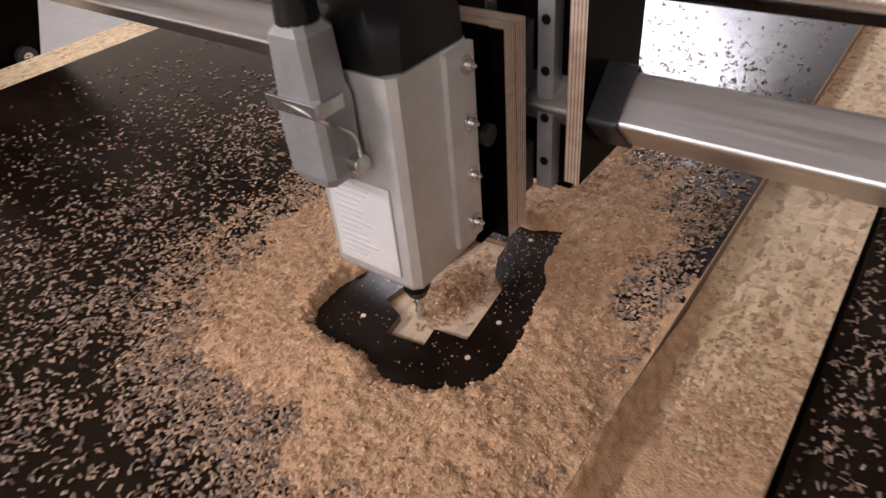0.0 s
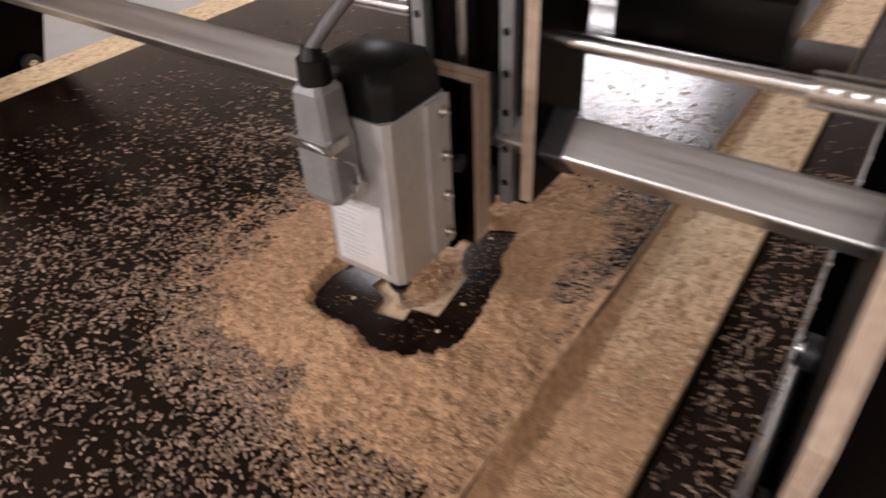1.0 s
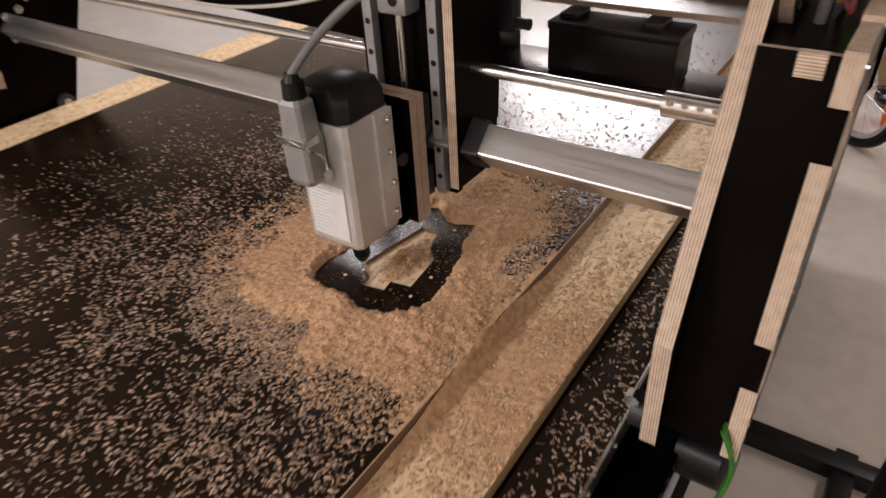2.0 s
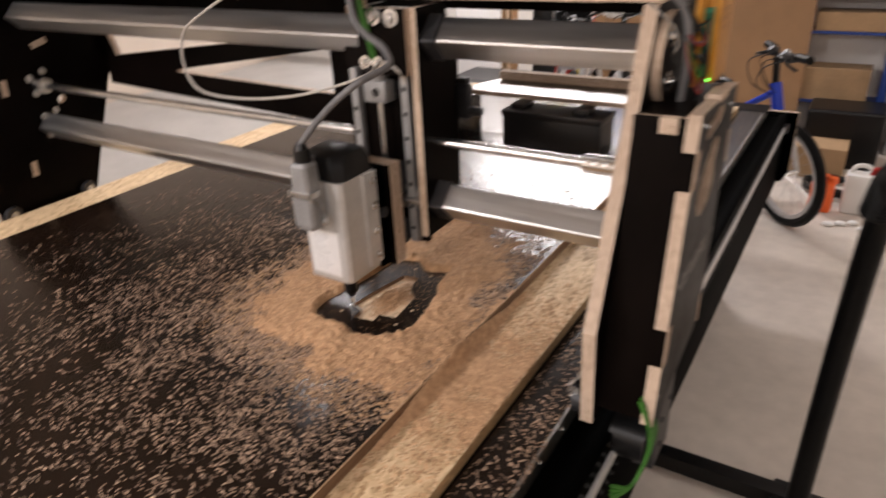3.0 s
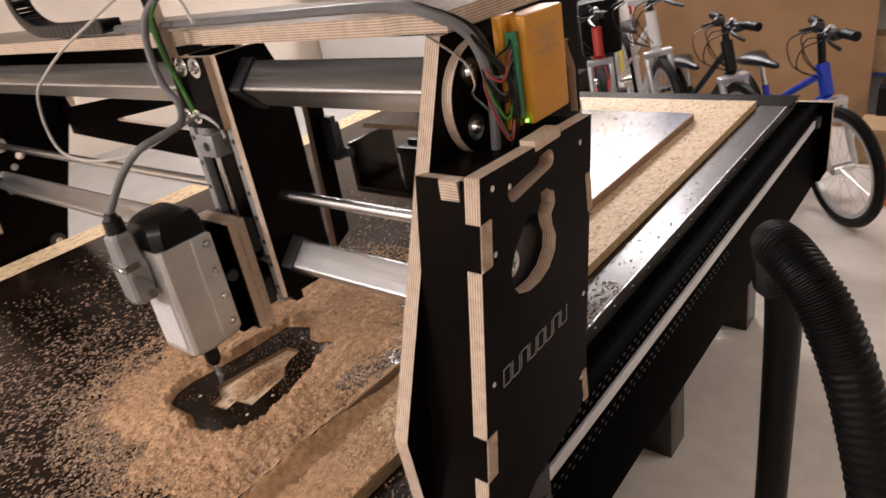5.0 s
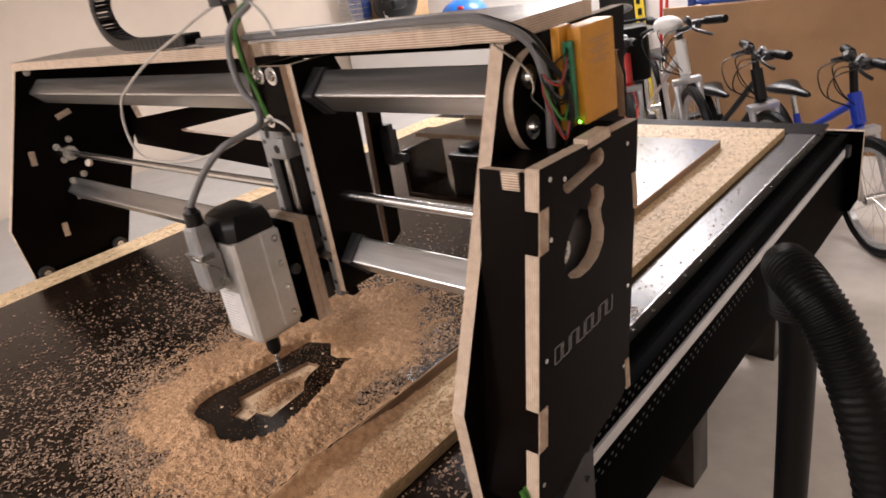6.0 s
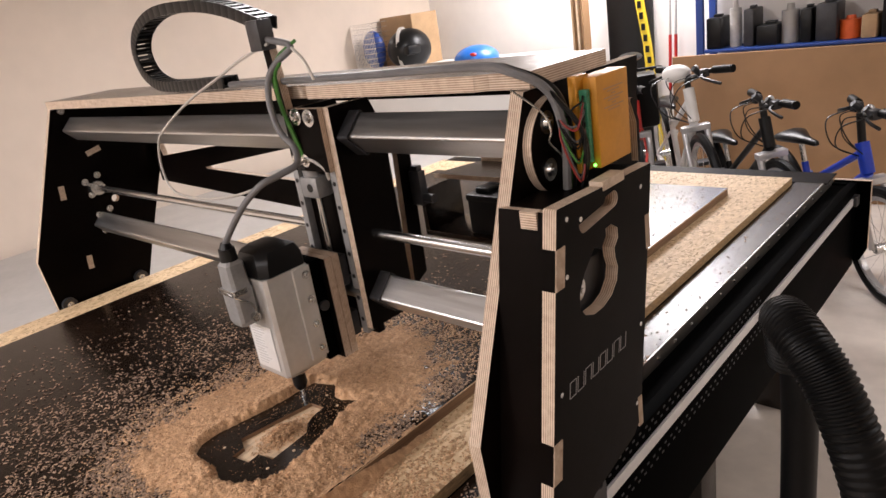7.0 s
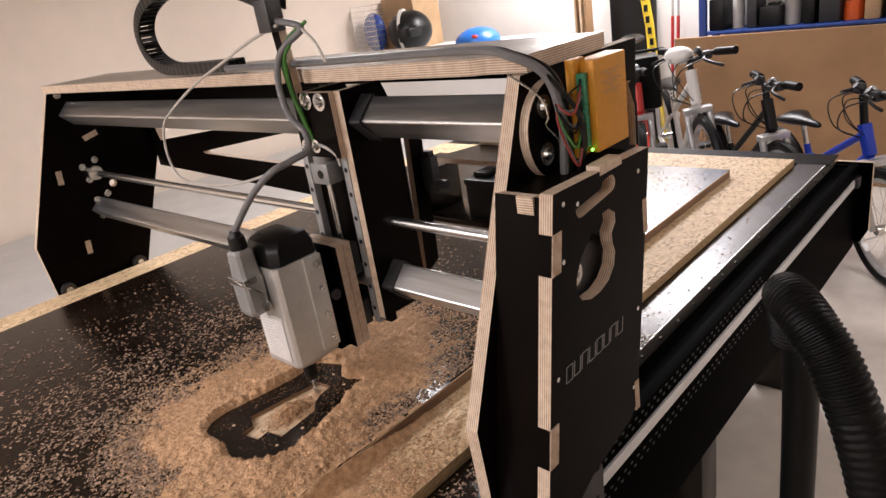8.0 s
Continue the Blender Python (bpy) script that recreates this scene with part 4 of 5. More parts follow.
def spread():
    rng = random.Random(4)
    sheet, on_heap, low, on_osb, rim = [], [], [], [], []
    while len(sheet) < 15000:
        x, y = rng.uniform(-0.55, 0.62), rng.uniform(-0.8, 1.0)
        d = away((x, y), CLEAR)
        if d < 0.012:
            continue
        dens = 1.3 * math.exp(-d / 0.17) + 0.04 * math.exp(-d / 0.42)
        dens *= 0.65 + 0.9 * noise.noise((x * 9, y * 9, 8.0)) + 0.5 * noise.noise((x * 35, y * 35, 1.0))
        if y > 0.35:
            dens *= 0.4
        if rng.random() < dens:
            h = heap(x, y) if 0.1 < x < 0.62 and -0.24 < y < 0.5 else -1
            if h < 0.0015:
                sheet.append((x, y, max(0.0002, h)))
    while len(rim) < 9000:
        x, y = rng.uniform(0.0, 0.62), rng.uniform(-0.36, 0.55)
        d = away((x, y), CLEAR)
        g = d / reach(x, y)
        if d > 0.012 and rng.random() < math.exp(-((g - 0.95) / 0.33) ** 2) * (0.75 + noise.noise((x * 40, y * 40, 4.0))):
            rim.append((x, y, max(0.0002, heap(x, y) if 0.1 < x and -0.24 < y < 0.5 else 0.0002)))
    while len(on_heap) < 9000:
        x, y = rng.uniform(0.1, 0.622), rng.uniform(-0.24, 0.5)
        h = heap(x, y)
        if h > 0.002 and rng.random() < 1.2 - 2.2 * away((x, y), CLEAR):
            on_heap.append((x, y, h - 0.0008))
    for _ in range(2600):
        x, y = rng.uniform(0.758, 0.838), rng.uniform(-0.9, 0.65)
        if rng.random() < 0.75 + noise.noise((x * 30, y * 12, 0)):
            low.append((x, y, -0.0447))
    for _ in range(4200):
        x, y = 0.746 - abs(rng.gauss(0, 0.05)) if rng.random() < 0.3 else rng.uniform(0.63, 0.746), rng.gauss(-0.04, 0.15)
        if -0.5 < y < 0.4 and x > 0.63:
            on_osb.append((x, y, -0.0243))
    for _ in range(260):
        sheet.append((rng.uniform(0.2, 0.62), rng.uniform(1.0, 1.6), 0.0002))
    for _ in range(70):
        low.append((rng.uniform(0.758, 0.828), rng.uniform(0.65, 1.7), -0.0447))
    pocket = []
    while len(pocket) < 1000:
        x, y = rng.gauss(0.42, 0.014), rng.gauss(0.06, 0.024)
        if inside((x, y), POCKET):
            pocket.append((x, y, -0.0073 + 0.019 * math.exp(-((x - 0.42) ** 2 + (y - 0.06) ** 2) / 0.0007) * rng.random()))
    specks = []
    while len(specks) < 420:
        x, y = rng.uniform(0.32, 0.51), rng.uniform(-0.07, 0.2)
        if inside((x, y), CLEAR) and not inside((x, y), POCKET) and rng.random() < 0.15 + 3.5 * max(0, y - 0.02):
            specks.append((x, y, 0.0002))
    shavings("shavings", sheet, "chips_pale", "pale wood shavings strewn over the dark sheet")
    shavings("rim_shavings", rim, "chips_tan", "tan shavings thinning out round the sawdust heap", (0.0025, 0.006), 0.001)
    shavings("heap_shavings", on_heap, "chips_tan", "fine tan curls on the sawdust heap", (0.0025, 0.006), 0.0009)
    shavings("ledge_shavings", low, "chips_pale", "wood shavings on the ledge beside the board")
    shavings("board_shavings", on_osb, "chips_tan", "fine tan dust and curls on the strand board", (0.002, 0.006), 0.0012)
    shavings("dust_specks", specks, "chips_tan", "tiny pale specks on the cleared black film", (0.0008, 0.0022), 0.0004)
    shavings("pocket_shavings", pocket, "chips_tan", "curled shavings in the milled pocket", (0.003, 0.008), 0.0008)


def dust_film():
    """Thin drift of dust on the strand board beside the cut."""
    nx, ny = 50, 260
    xs, ys = np.linspace(0.6262, 0.7465, nx), np.linspace(-0.62, 0.36, ny)
    verts = []
    for y in ys:
        for x in xs:
            n = 0.0035 * noise.noise((x * 25, y * 25, 3.0)) + 0.0022 * noise.noise((x * 110, y * 110, 6.0)) + 0.0012 * noise.noise((x * 320, y * 320, 9.0))
            bank = 0.027 * math.exp(-((x - 0.6262) / 0.011) ** 2) * math.exp(-((y + 0.03) / 0.18) ** 2)
            verts.append((x, y, -0.0245 + 0.0052 * math.exp(-((y + 0.06) / 0.15) ** 2) - 0.003 + n * 0.9 + bank * (1 + 18 * n)))
    faces = []
    for j in range(ny - 1):
        for i in range(nx - 1):
            q = (j * nx + i, j * nx + i + 1, (j + 1) * nx + i + 1, (j + 1) * nx + i)
            if max(verts[k][2] for k in q) > -0.0245:
                faces.append(q)
    me = bpy.data.meshes.new("dust_film")
    me.from_pydata(verts, [], faces)
    me.materials.append(M["sawdust"])
    me.shade_smooth()
    tagged(new("dust_film", me), "thin drift of tan dust on the strand board", "sawdust", kind="stuff")


sawdust_heap()
dust_film()
spread()


# ---------------------------------------------------------------- vacuum hose
def vacuum_hose():
    root = thing("vacuum_hose", "black ribbed vacuum hose on a black pipe stand", "hose")
    bm = bmesh.new()
    add_tube(bm, [(1.185, 0.36, FLOOR), (1.188, 0.35, -0.3), (1.192, 0.335, 0.0), (1.196, 0.31, 0.18), (1.2, 0.27, 0.28)], 0.021, 18, 10)
    part("pipe", bm, M["rubber"], root, "smooth black pipe")
    bm = bmesh.new()
    add_tube(bm, [(1.19, 0.285, 0.24), (1.197, 0.25, 0.30), (1.21, 0.2, 0.33), (1.235, 0.17, 0.325), (1.265, 0.155, 0.29), (1.295, 0.145, 0.22), (1.32, 0.14, 0.12), (1.345, 0.14, -0.02), (1.37, 0.14, -0.2), (1.40, 0.15, -0.45), (1.46, 0.2, FLOOR + 0.03)], 0.0235, 18, 40, 0.0009)
    part("ribbed_hose", bm, M["rubber"], root, "black ribbed flexible hose")
    bm = bmesh.new()
    add_box(bm, (1.05, 0.7, FLOOR + 0.025), (0.5, 0.05, 0.05), 0.006)
    add_box(bm, (1.165, 0.5, FLOOR + 0.02), (0.05, 0.5, 0.04), 0.006)
    part("stand_foot", bm, M["black_plastic"], root)


vacuum_hose()


# ---------------------------------------------------------------- bicycles
def bicycle(label, frame_mat, pose_m, scale=1.0, bag=False, seat=0.78, post=0.16, slope=0.12, long=1.0, rise=0.06, spin_deg=-84):
    """A bicycle along x, front wheel at +x, standing on z = 0."""
    root = thing("bicycle", label, "bicycle", "bicycles by the wall")
    root.matrix_basis = pose_m
    s = scale
    R = 0.33 * s
    rear, hub = Vector((-0.52 * s, 0, R)), Vector((0.52 * s * long, 0, R))
    bb, seat_top = Vector((-0.1 * s, 0, 0.29 * s)), Vector((-0.1 * s - 0.286 * (seat - 0.29) * s, 0, seat * s))
    head_lo, head_hi = Vector((0.39 * s * long, 0, 0.70 * s)), Vector((0.345 * s * long, 0, 0.86 * s))

    def tube(name, a, b, r, mat, parent=root):
        bm = bmesh.new()
        add_cyl(bm, a, b, r, n=14)
        return part(name, bm, M[mat], parent)
    bm = bmesh.new()
    for a, b, r in ((bb, seat_top, 0.016), (bb, head_lo, 0.021), (seat_top.lerp(bb, slope), head_hi.lerp(head_lo, 0.3), 0.016), (head_lo, head_hi, 0.027)):
        add_cyl(bm, a, b, r, n=14)
    for y in (-0.05, 0.05):
        add_cyl(bm, bb + Vector((0, y * 0.5, 0)), rear + Vector((0, y, 0)), 0.010, n=10)
        add_cyl(bm, seat_top.lerp(bb, 0.2) + Vector((0, y * 0.4, 0)), rear + Vector((0, y, 0)), 0.009, n=10)
    part("frame", bm, M[frame_mat], root)
    bm = bmesh.new()
    for y in (-0.055, 0.055):
        add_cyl(bm, head_lo + Vector((0.01, y, -0.03)), hub + Vector((0, y, 0)), 0.016, 0.012, n=12)
    add_box(bm, head_lo + Vector((0.01, 0, -0.03)), (0.05, 0.14, 0.03), 0.006)
    part("fork", bm, M["silver_paint"], root, "silver suspension fork")
    for c, nm in ((rear, "wheel"), (hub, "wheel")):
        e = new(nm)
        e.parent, e.location = root, c
        bm = bmesh.new()
        n, k = 40, 8
        rings = []
        for i in range(n):
            a = 2 * math.pi * i / n
            rings.append([bm.verts.new(((R - 0.023 + 0.024 * math.cos(q)) * math.cos(a), 0.022 * math.sin(q), (R - 0.023 + 0.024 * math.cos(q)) * math.sin(a))) for q in (2 * math.pi * j / k for j in range(k))])
        for i in range(n):
            for j in range(k):
                bm.faces.new((rings[i][j], rings[(i + 1) % n][j], rings[(i + 1) % n][(j + 1) % k], rings[i][(j + 1) % k]))
        part("tyre", bm, M["rubber"], e)
        bm = bmesh.new()
        add_plate(bm, round_loop(0, 0, R - 0.04, 40), [round_loop(0, 0, R - 0.06, 40)], -0.011, 0.011, "y", 0)
        part("rim", bm, M["silver_paint"], e)
        bm = bmesh.new()
        for i in range(20):
            a = 2 * math.pi * i / 20
            add_cyl(bm, (0.02 * math.cos(a + 0.8), 0.02 * (-1) ** i, 0.02 * math.sin(a + 0.8)), ((R - 0.05) * math.cos(a), 0, (R - 0.05) * math.sin(a)), 0.0012, n=4)
        add_cyl(bm, (0, -0.045, 0), (0, 0.045, 0), 0.02, n=14)
        part("spokes", bm, M["steel"], e)
    stem = head_hi + Vector((0.03 * s, 0, rise))
    spin = Matrix.Rotation(radians(spin_deg), 3, "Z")

    def at(x, y, z):
        return stem + spin @ Vector((x, y, z)) * s
    bm = bmesh.new()
    add_cyl(bm, head_hi, head_hi + Vector((-0.01, 0, rise)), 0.016, n=12)
    add_cyl(bm, head_hi + Vector((-0.01, 0, rise - 0.005)), stem, 0.016, n=12)
    part("stem", bm, M["black_plastic"], root)
    bm = bmesh.new()
    add_tube(bm, [at(-0.03, -0.25, 0.03), at(-0.015, -0.13, 0.025), at(0, -0.04, 0), at(0, 0.04, 0), at(-0.015, 0.13, 0.025), at(-0.03, 0.25, 0.03)], 0.0135, 10, 6)
    bar = part("handlebar", bm, M["black_plastic"], root)
    for y in (-1, 1):
        bm = bmesh.new()
        add_cyl(bm, at(-0.023, y * 0.15, 0.028), at(-0.032, y * 0.26, 0.031), 0.019, n=14)
        part("grip", bm, M["rubber"], bar)
        bm = bmesh.new()
        add_tube(bm, [at(-0.01, y * 0.12, 0.025), at(0.045, y * 0.14, 0.012), at(0.05, y * 0.2, -0.004), at(0.035, y * 0.25, -0.02)], 0.0075, 6, 4)
        part("brake_lever", bm, M["black_plastic"], bar)
        bm = bmesh.new()
        add_box(bm, at(0.0, y * 0.11, 0.02), (0.045, 0.04, 0.04), 0.008)
        add_cyl(bm, at(0.0, y * 0.075, 0.02), at(0.03, y * 0.075, 0.05), 0.014, n=12)
        part("shifter", bm, M["dark_metal"], bar)
        bm = bmesh.new()
        add_tube(bm, [at(0.03, y * 0.12, 0.01), at(0.15, y * 0.1, -0.02), at(0.15, 0.03 * y, -0.14), at(0.03, 0, -0.22)], 0.003, 6, 6)
        part("brake_cable", bm, M["black_plastic"], bar)
        bm = bmesh.new()
        add_tube(bm, [at(0.02, y * 0.09, 0.01), at(0.11, y * 0.03, 0.0), at(0.09, -0.03 * y, -0.12), at(-0.03, 0, -0.26)], 0.0026, 6, 6)
        part("shift_cable", bm, M["black_plastic"], bar)
    bm = bmesh.new()
    add_ball(bm, at(0.0, 0.055, 0.04), 0.017, (1, 1, 1), 12)
    part("bell", bm, M["silver_paint"], bar)
    st = seat_top + (seat_top - bb).normalized() * post * s
    tube("seat_post", seat_top, st, 0.0135, "steel")
    bm = bmesh.new()
    rows = [(-0.13, 0.075, 0.02), (-0.09, 0.08, 0.035), (-0.03, 0.055, 0.03), (0.05, 0.025, 0.022), (0.13, 0.016, 0.016), (0.145, 0.008, 0.008)]
    add_loft(bm, [[(st.x + u, w * math.cos(q), st.z + 0.02 + h * math.sin(q) * (1 if math.sin(q) > 0 else 0.8)) for q in (2 * math.pi * j / 14 for j in range(14))] for u, w, h in rows])
    part("saddle", bm, M["black_plastic"], root, "black padded saddle")
    bm = bmesh.new()
    add_cyl(bm, bb + Vector((0, 0.045, 0)), bb + Vector((0, 0.05, 0)), 0.09, n=28)
    for y, q in ((0.06, 0.6), (-0.06, 0.6 + math.pi)):
        d = Vector((math.cos(q), 0, math.sin(q))) * 0.16 * s
        add_cyl(bm, bb + Vector((0, y, 0)), bb + d + Vector((0, y, 0)), 0.011, n=8)
        add_box(bm, bb + d + Vector((0, y * 1.7, 0)), (0.08, 0.08, 0.022), 0.004)
    part("crankset", bm, M["dark_metal"], root)
    if bag:
        bm = bmesh.new()
        add_box(bm, (head_hi.x - 0.13, 0.02, head_hi.z - 0.02), (0.18, 0.22, 0.3), 0.035)
        add_tube(bm, [(head_hi.x - 0.13, -0.1, head_hi.z + 0.12), (head_hi.x - 0.02, -0.12, head_hi.z + 0.16), (head_hi.x - 0.02, 0.14, head_hi.z + 0.16), (head_hi.x - 0.13, 0.14, head_hi.z + 0.12)], 0.008, 8, 6)
        part("bag", bm, M["rubber"], root, "soft black bag hanging behind the head tube")
    return root


bm = bmesh.new()
add_ball(bm, (-0.1, 2.9, 0.17), 0.06, (1.25, 0.95, 0.75), 18)
solo("white_helmet", bm, M["paint_white"], "white bicycle helmet hanging on a handlebar", "helmet")


def place(x, y, turn, lean=0):
    return Matrix.Translation((x, y, FLOOR)) @ Matrix.Rotation(radians(turn), 4, "Z") @ Matrix.Rotation(radians(lean), 4, "X")


bicycle("blue mountain bike with silver fork standing behind the bed", "blue_paint", place(0.6, 2.94, -47, 4), 0.78, seat=0.62, post=0.12, slope=0.38, long=1.14, rise=0.12, spin_deg=-100)
bicycle("black city bicycle with bright seat post", "black_plastic", place(0.17, 3.1, -46, 4), 0.86, seat=0.5, post=0.12, slope=0.3, spin_deg=-92)
bicycle("white bicycle with flat black handlebar", "paint_white", place(-0.19, 3.24, -54, 5), 1.02, seat=0.6, post=0.08, spin_deg=-62)
bicycle("red bicycle with black saddle by the skis", "red_paint", place(-0.5, 3.3, -62, 3), 0.93, bag=True, post=0.24)


# ---------------------------------------------------------------- along the walls
def box_thing(name, centre, size, mat, label, category, bevel=0.004, group=""):
    bm = bmesh.new()
    add_box(bm, centre, size, bevel)
    return solo(name, bm, M[mat], label, category, group, smooth=False)


box_thing("hardboard_sheet", (0.115, 3.9, (FLOOR + 0.13) / 2), (1.37, 0.012, 0.13 - FLOOR), "hardboard", "large brown hardboard sheet standing behind the bicycles", "board")


def shelf_unit():
    root = thing("shelf_unit", "blue steel shelf unit filled with tools and boxes", "shelf")
    x0, x1, y0, y1 = -0.4, 1.24, 3.94, 4.15
    for x in (x0, x1):
        for y in (y0, y1):
            bm = bmesh.new()
            add_box(bm, (x, y, (FLOOR + 1.3) / 2), (0.045, 0.03, 1.3 - FLOOR), 0.003)
            part("upright", bm, M["shelf_blue"], root)
    for z in (-0.5, -0.08, 0.135, 0.62):
        bm = bmesh.new()
        lo = x0
        add_box(bm, ((lo + x1) / 2, 4.06, z + 0.006), (x1 - lo, 0.2 if z < 0.05 else 0.26, 0.018), 0.003)
        part("shelf_board", bm, M["shelf_blue"], root)


shelf_unit()
rs = random.Random(9)
for k in range(15):
    x = -0.33 + k * 0.106
    w, h = rs.uniform(0.06, 0.13), rs.uniform(0.1, 0.34)
    mat = ("black_plastic", "clear_plastic", "dark_metal", "black_plastic", "bench_grey", "black_plastic", "dark_metal", "orange", "cardboard", "black_plastic", "cable_grey")[k % 11]
    bm = bmesh.new()
    if k % 3 == 1:
        add_cyl(bm, (x, 4.06, 0.1505), (x, 4.06, 0.1505 + h * 0.75), w / 2, n=18)
        add_cyl(bm, (x, 4.06, 0.1505 + h * 0.75), (x, 4.06, 0.1505 + h * 0.9), w / 4, w / 5, n=14)
        solo("bottle", bm, M[mat], "plastic bottle standing on the blue shelf", "bottle", "things on the shelf")
    else:
        add_box(bm, (x, 4.06, 0.1505 + h / 2), (w, 0.18, h), 0.012)
        add_box(bm, (x, 4.06, 0.1505 + h + 0.008), (w * 0.5, 0.05, 0.016), 0.004)
        solo("tool_case", bm, M[mat], "small plastic tool case on the blue shelf", "tool case", "things on the shelf")
for k, (x, z, w, h, mat) in enumerate(((0.95, -0.485, 0.42, 0.2, "cardboard"), (0.5, -0.485, 0.35, 0.3, "black_plastic"), (1.0, -0.065, 0.38, 0.11, "cardboard"), (0.55, -0.065, 0.3, 0.1, "clear_plastic"))):
    bm = bmesh.new()
    add_box(bm, (x, 4.06, z + h / 2), (w, 0.19, h), 0.006)
    add_box(bm, (x, 3.964, z + h * 0.6), (w * 0.3, 0.004, h * 0.2))
    solo("storage_box", bm, M[mat], "storage box on the lower shelf", "box", "boxes on the shelf", smooth=False)

# skis and boards in the corner
bm = bmesh.new()
add_plate(bm, [(-0.81, FLOOR), (-0.73, FLOOR), (-0.815, 0.2), (-0.925, 0.9), (-0.96, 0.96), (-0.985, 0.9), (-0.875, 0.2)], [], 4.11, 4.125, "y", 0)
sk = solo("ski", bm, M["yellow"], "yellow and black ski leaning at the white wall", "ski", smooth=False)
for k in range(7):
    bm = bmesh.new()
    add_box(bm, (-0.82 - 0.0118 * k, 4.107, 0.02 + k * 0.075), (0.028, 0.003, 0.045))
    part("sign_bar", bm, M["black_plastic"], sk, smooth=False)
for x in (-0.7, -0.66):
    bm = bmesh.new()
    add_cyl(bm, (x, 4.1, FLOOR), (x + 0.02, 4.15, 0.75), 0.008, n=10)
    pole = solo("ski_pole", bm, M["bench_grey"], "grey ski pole with a red sleeve leaning at the white wall", "ski pole", "ski poles")
    bm = bmesh.new()
    add_cyl(bm, (x + 0.0085, 4.121, -0.12), (x + 0.0134, 4.1335, 0.25), 0.011, n=10)
    part("sleeve", bm, M["red_paint"], pole, "red plastic sleeve")
bm = bmesh.new()
add_box(bm, (-0.99, 4.163, (FLOOR + 0.9) / 2), (0.34, 0.068, 0.9 - FLOOR), 0.03)
solo("ski_bag", bm, M["black_plastic"], "tall black ski bag standing in the corner", "bag")
for k, x in enumerate((-1.3, -1.26, -1.22)):
    box_thing("wood_panel", (x, 3.95, (FLOOR + 0.75) / 2), (0.016, 0.09, 0.75 - FLOOR), ("cardboard", "raw_wood", "hardboard")[k], "tall wooden panel standing by the wall", "panel", 0.002, "panels")

# low bench and storage along the west wall
bm = bmesh.new()
add_box(bm, (-2.1, 0.9, -0.3), (1.55, 4.6, 0.04), 0.004)
bench = solo("low_bench", bm, M["bench_grey"], "low light grey bench along the beige wall", "bench", smooth=False)
for x in (-1.4, -2.8):
    for y in (-1.3, 0.9, 3.1):
        bm = bmesh.new()
        add_box(bm, (x, y, (FLOOR - 0.32) / 2), (0.06, 0.06, -0.32 - FLOOR), 0.003)
        part("leg", bm, M["bench_grey"], bench)
box_thing("storage_cabinet", (-2.1, 3.55, (FLOOR + 0.24) / 2), (1.6, 0.65, 0.24 - FLOOR), "paint_white", "white storage cabinet in the corner", "cabinet")
box_thing("cardboard_box", (-2.72, 3.7, 0.24 + 0.2), (0.36, 0.3, 0.4), "cardboard", "brown cardboard box on the cabinet", "box")
bm = bmesh.new()
add_ball(bm, (-2.48, 3.42, 0.24 + 0.148), 0.165, (1, 1.1, 0.95), 24)
add_box(bm, (-2.33, 3.3, 0.24 + 0.15), (0.06, 0.14, 0.07), 0.02)
hel = solo("helmet", bm, M["black_plastic"], "round black helmet with a white rim", "helmet")
bm = bmesh.new()
add_plate(bm, round_loop(0.0, 0.0, 0.17, 28), [round_loop(0, 0, 0.15, 28)], -0.012, 0.012, "x", 0)
rim = part("rim", bm, M["cable_white"], hel)
rim.matrix_basis = Matrix.Translation((-2.515, 3.4, 0.388)) @ Matrix.Rotation(0.5, 4, "Z")
bm = bmesh.new()
add_ball(bm, (-1.8, 3.4, 0.24 + 0.03), 0.165, (1, 1, 0.6), 26)
dome = solo("play_ball", bm, M["ball_blue"], "shiny blue toy dome on the cabinet", "toy")
bm = bmesh.new()
add_ball(bm, (-1.735, 3.285, 0.24 + 0.072), 0.034, (1, 0.6, 0.5), 12)
part("red_patch", bm, M["red_paint"], dome, "red printed patch")


def wire_basket():
    root = thing("wire_basket", "clear wire basket with dark cloth on the cabinet", "basket")
    bm = bmesh.new()
    x0, x1, y0, y1, z0, z1 = -2.92, -2.67, 3.24, 3.4, 0.24, 0.62
    for k in range(15):
        t = k / 14
        add_cyl(bm, (x0 + (x1 - x0) * t, y0, z0), (x0 + (x1 - x0) * t, y0, z1), 0.0022, n=5)
    for k in range(11):
        t = k / 10
        add_cyl(bm, (x0, y0, z0 + (z1 - z0) * t), (x1, y0, z0 + (z1 - z0) * t), 0.0022, n=5)
        add_cyl(bm, (x1, y0, z0 + (z1 - z0) * t), (x1, y1, z0 + (z1 - z0) * t), 0.0022, n=5)
    part("mesh", bm, M["steel"], root)
    bm = bmesh.new()
    add_ball(bm, ((x0 + x1) / 2, 3.34, z0 + 0.17), 0.16, (0.72, 0.4, 0.95), 18)
    part("cloth", bm, M["shelf_blue"], root, "dark blue cloth in the basket")


wire_basket()

box_thing("tool_case", (-0.9, 3.1, FLOOR + 0.25), (0.6, 0.4, 0.5), "black_plastic", "large black tool case on the garage floor", "tool case", 0.02)


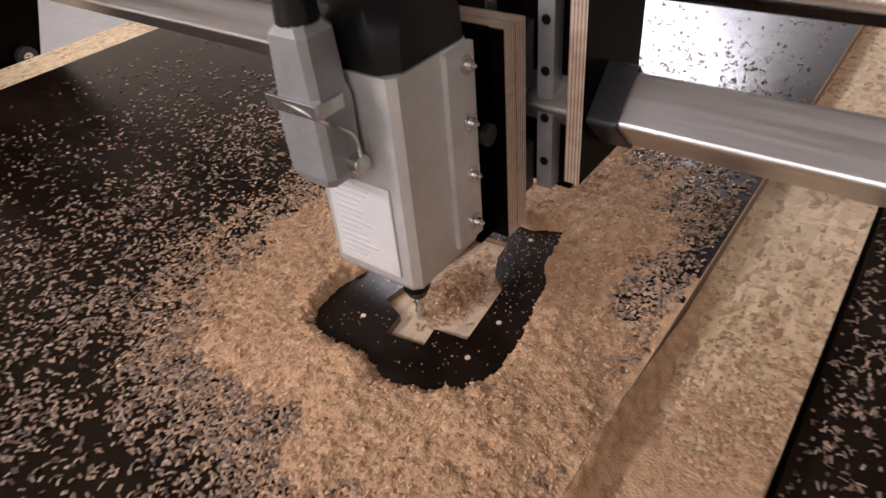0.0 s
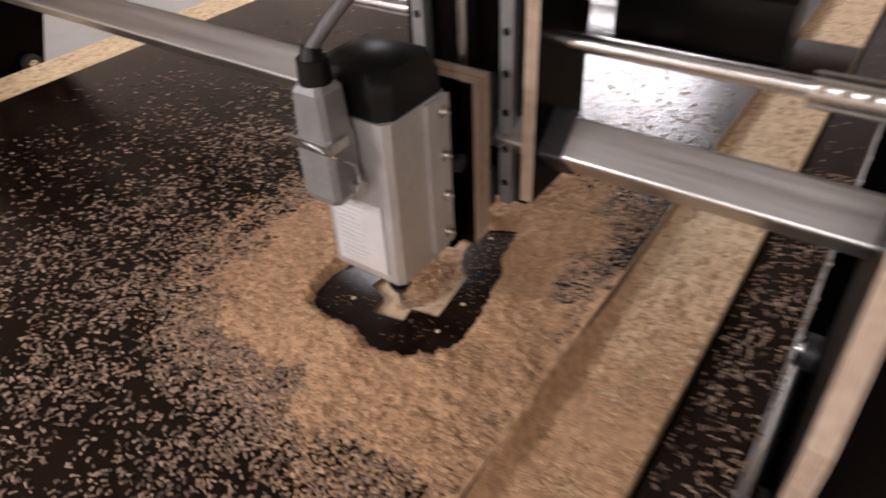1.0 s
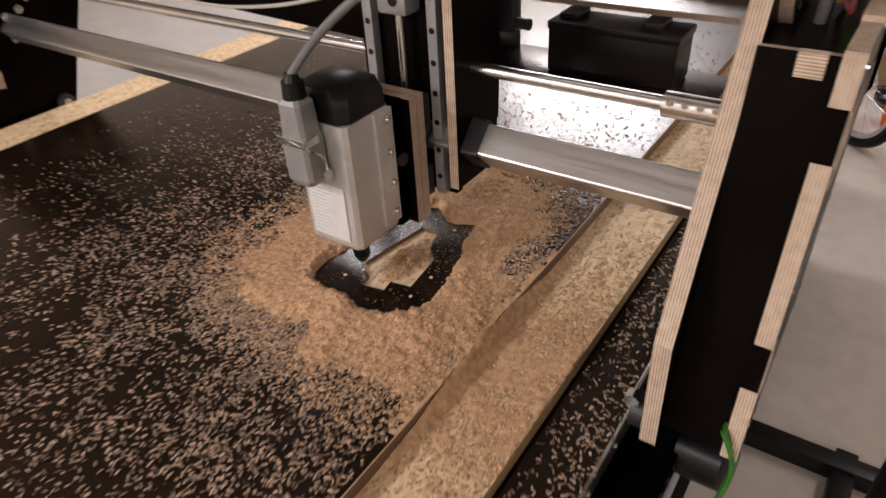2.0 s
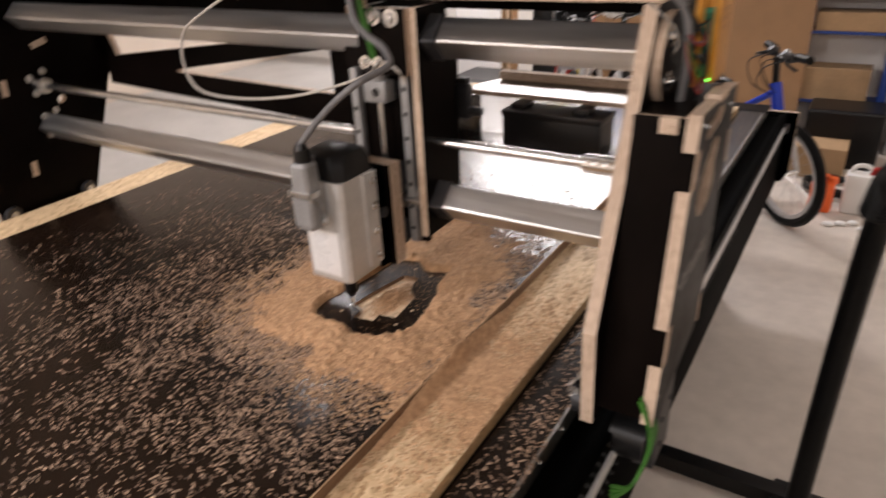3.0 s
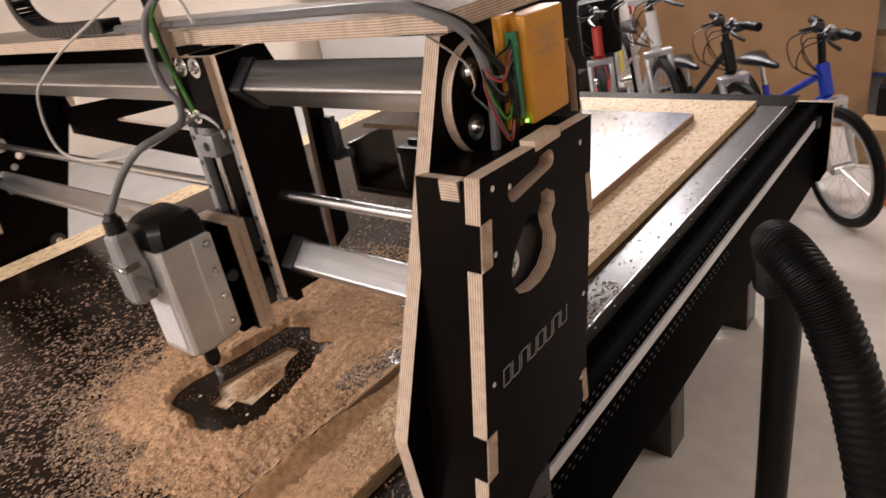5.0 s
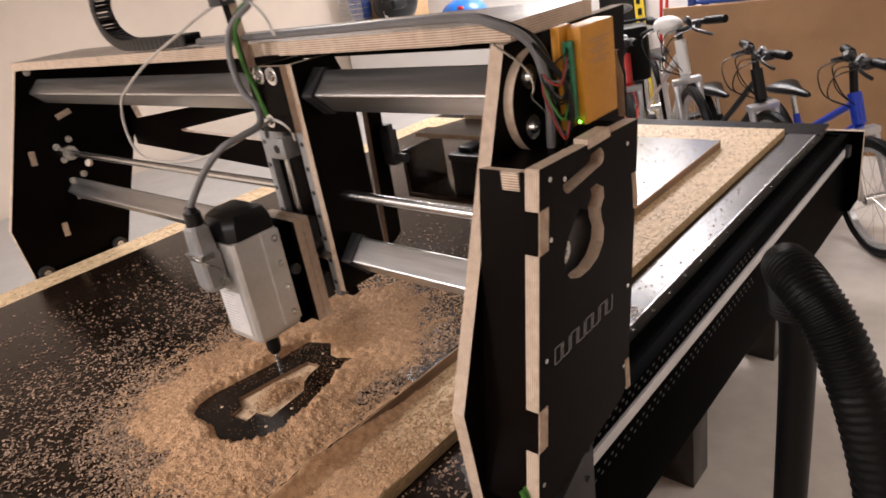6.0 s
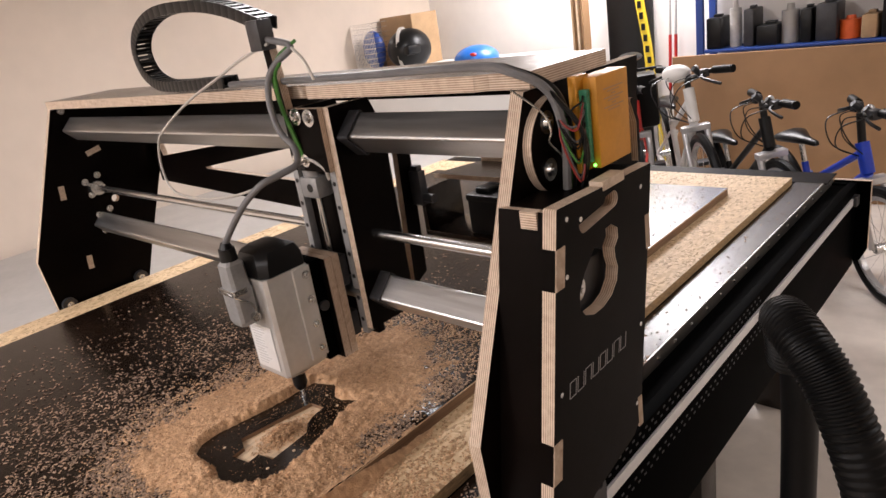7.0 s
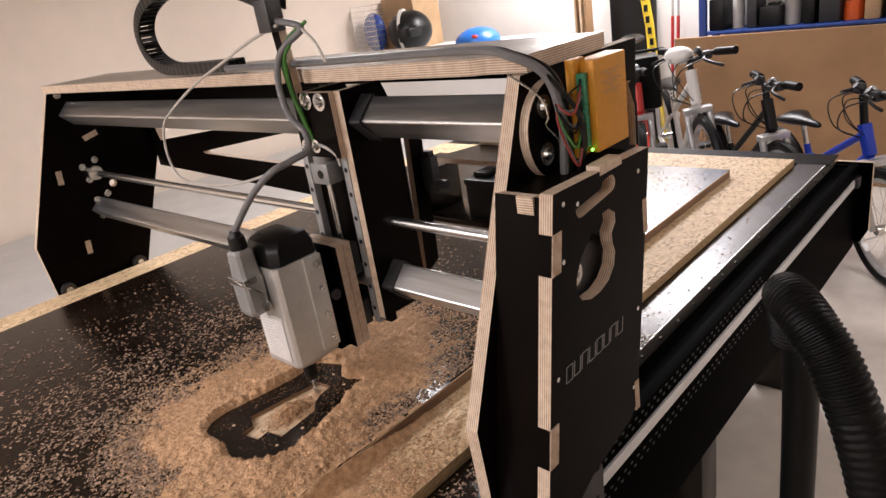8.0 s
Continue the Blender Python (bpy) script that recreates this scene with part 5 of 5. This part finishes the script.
wall("pillar", (1.4, 4.05, 0.42), (0.16, 0.3, 2.38), "bench_grey", "grey concrete pillar beside the shelf")
box_thing("floor_crate", (1.08, 3.7, FLOOR + 0.17), (0.4, 0.3, 0.34), "black_plastic", "black crate standing before the shelf", "crate", 0.015)
box_thing("carton", (0.98, 3.45, FLOOR + 0.09), (0.3, 0.25, 0.18), "cardboard", "small cardboard carton on the concrete floor", "box")


def canister(x, y, h, body, cap, label):
    root = thing("canister", label, "canister", "canisters on the floor", at=(x, y, FLOOR))
    bm = bmesh.new()
    add_box(bm, (0, 0, h * 0.4), (h * 0.55, h * 0.4, h * 0.8), 0.02)
    add_tube(bm, [(-h * 0.2, 0, h * 0.78), (-h * 0.12, 0, h * 0.93), (h * 0.08, 0, h * 0.93), (h * 0.16, 0, h * 0.78)], 0.012, 8, 4)
    part("body", bm, M[body], root)
    bm = bmesh.new()
    add_cyl(bm, (h * 0.2, 0, h * 0.79), (h * 0.2, 0, h * 0.92), 0.025, 0.02, n=14)
    part("cap", bm, M[cap], root)


canister(1.22, 2.9, 0.26, "paint_white", "red_paint", "white plastic canister with a red cap")
canister(1.06, 2.85, 0.2, "orange", "orange", "small orange bottle on the garage floor")
bm = bmesh.new()
for k in range(7):
    a = k * 0.9
    add_tube(bm, [(1.12 + 0.16 * math.cos(a + q * 0.5), 3.15 + 0.12 * math.sin(a + q * 0.5), FLOOR + 0.02 + 0.03 * math.sin(q * 1.3 + k) ** 2) for q in range(6)], 0.016, 8, 4)
solo("cord_tangle", bm, M["black_plastic"], "tangle of black straps on the floor", "straps")
for k in range(5):
    bm = bmesh.new()
    c = Vector((1.12 + 0.05 * k, 2.66 + 0.03 * (k % 3), FLOOR + 0.011))
    add_ball(bm, c, 0.02, (1.6 - 0.2 * (k % 3), 1, 0.6), 7)
    solo("paper_scrap", bm, M["paint_white"], "crumpled white paper scrap on the floor", "scrap", "paper scraps", smooth=False)


# ---------------------------------------------------------------- what moves
def motions():
    # (seconds, carriage sideways, gantry along the bed), against the end of the clip
    way = [(0, 0.004, -0.12), (0.5, 0.013, -0.122), (1.0, 0.016, -0.13), (1.2, 0.014, -0.131), (2.5, -0.036, -0.131), (3.0, -0.034, -0.129), (3.5, -0.028, -0.125),
           (4.0, -0.029, -0.112), (4.2, -0.042, -0.109), (5.3, -0.066, -0.083), (5.5, -0.064, -0.063), (6.0, -0.065, -0.012), (6.5, -0.059, 0.018), (7.0, -0.040, 0.021), (7.5, -0.004, 0.017), (8.0, 0.0, 0.0)]
    walk(the_gantry, [(t, pose(0, dy, 0)) for t, dx, dy in way])
    walk(the_carriage, [(t, pose(dx, dy, 0)) for t, dx, dy in way])


motions()
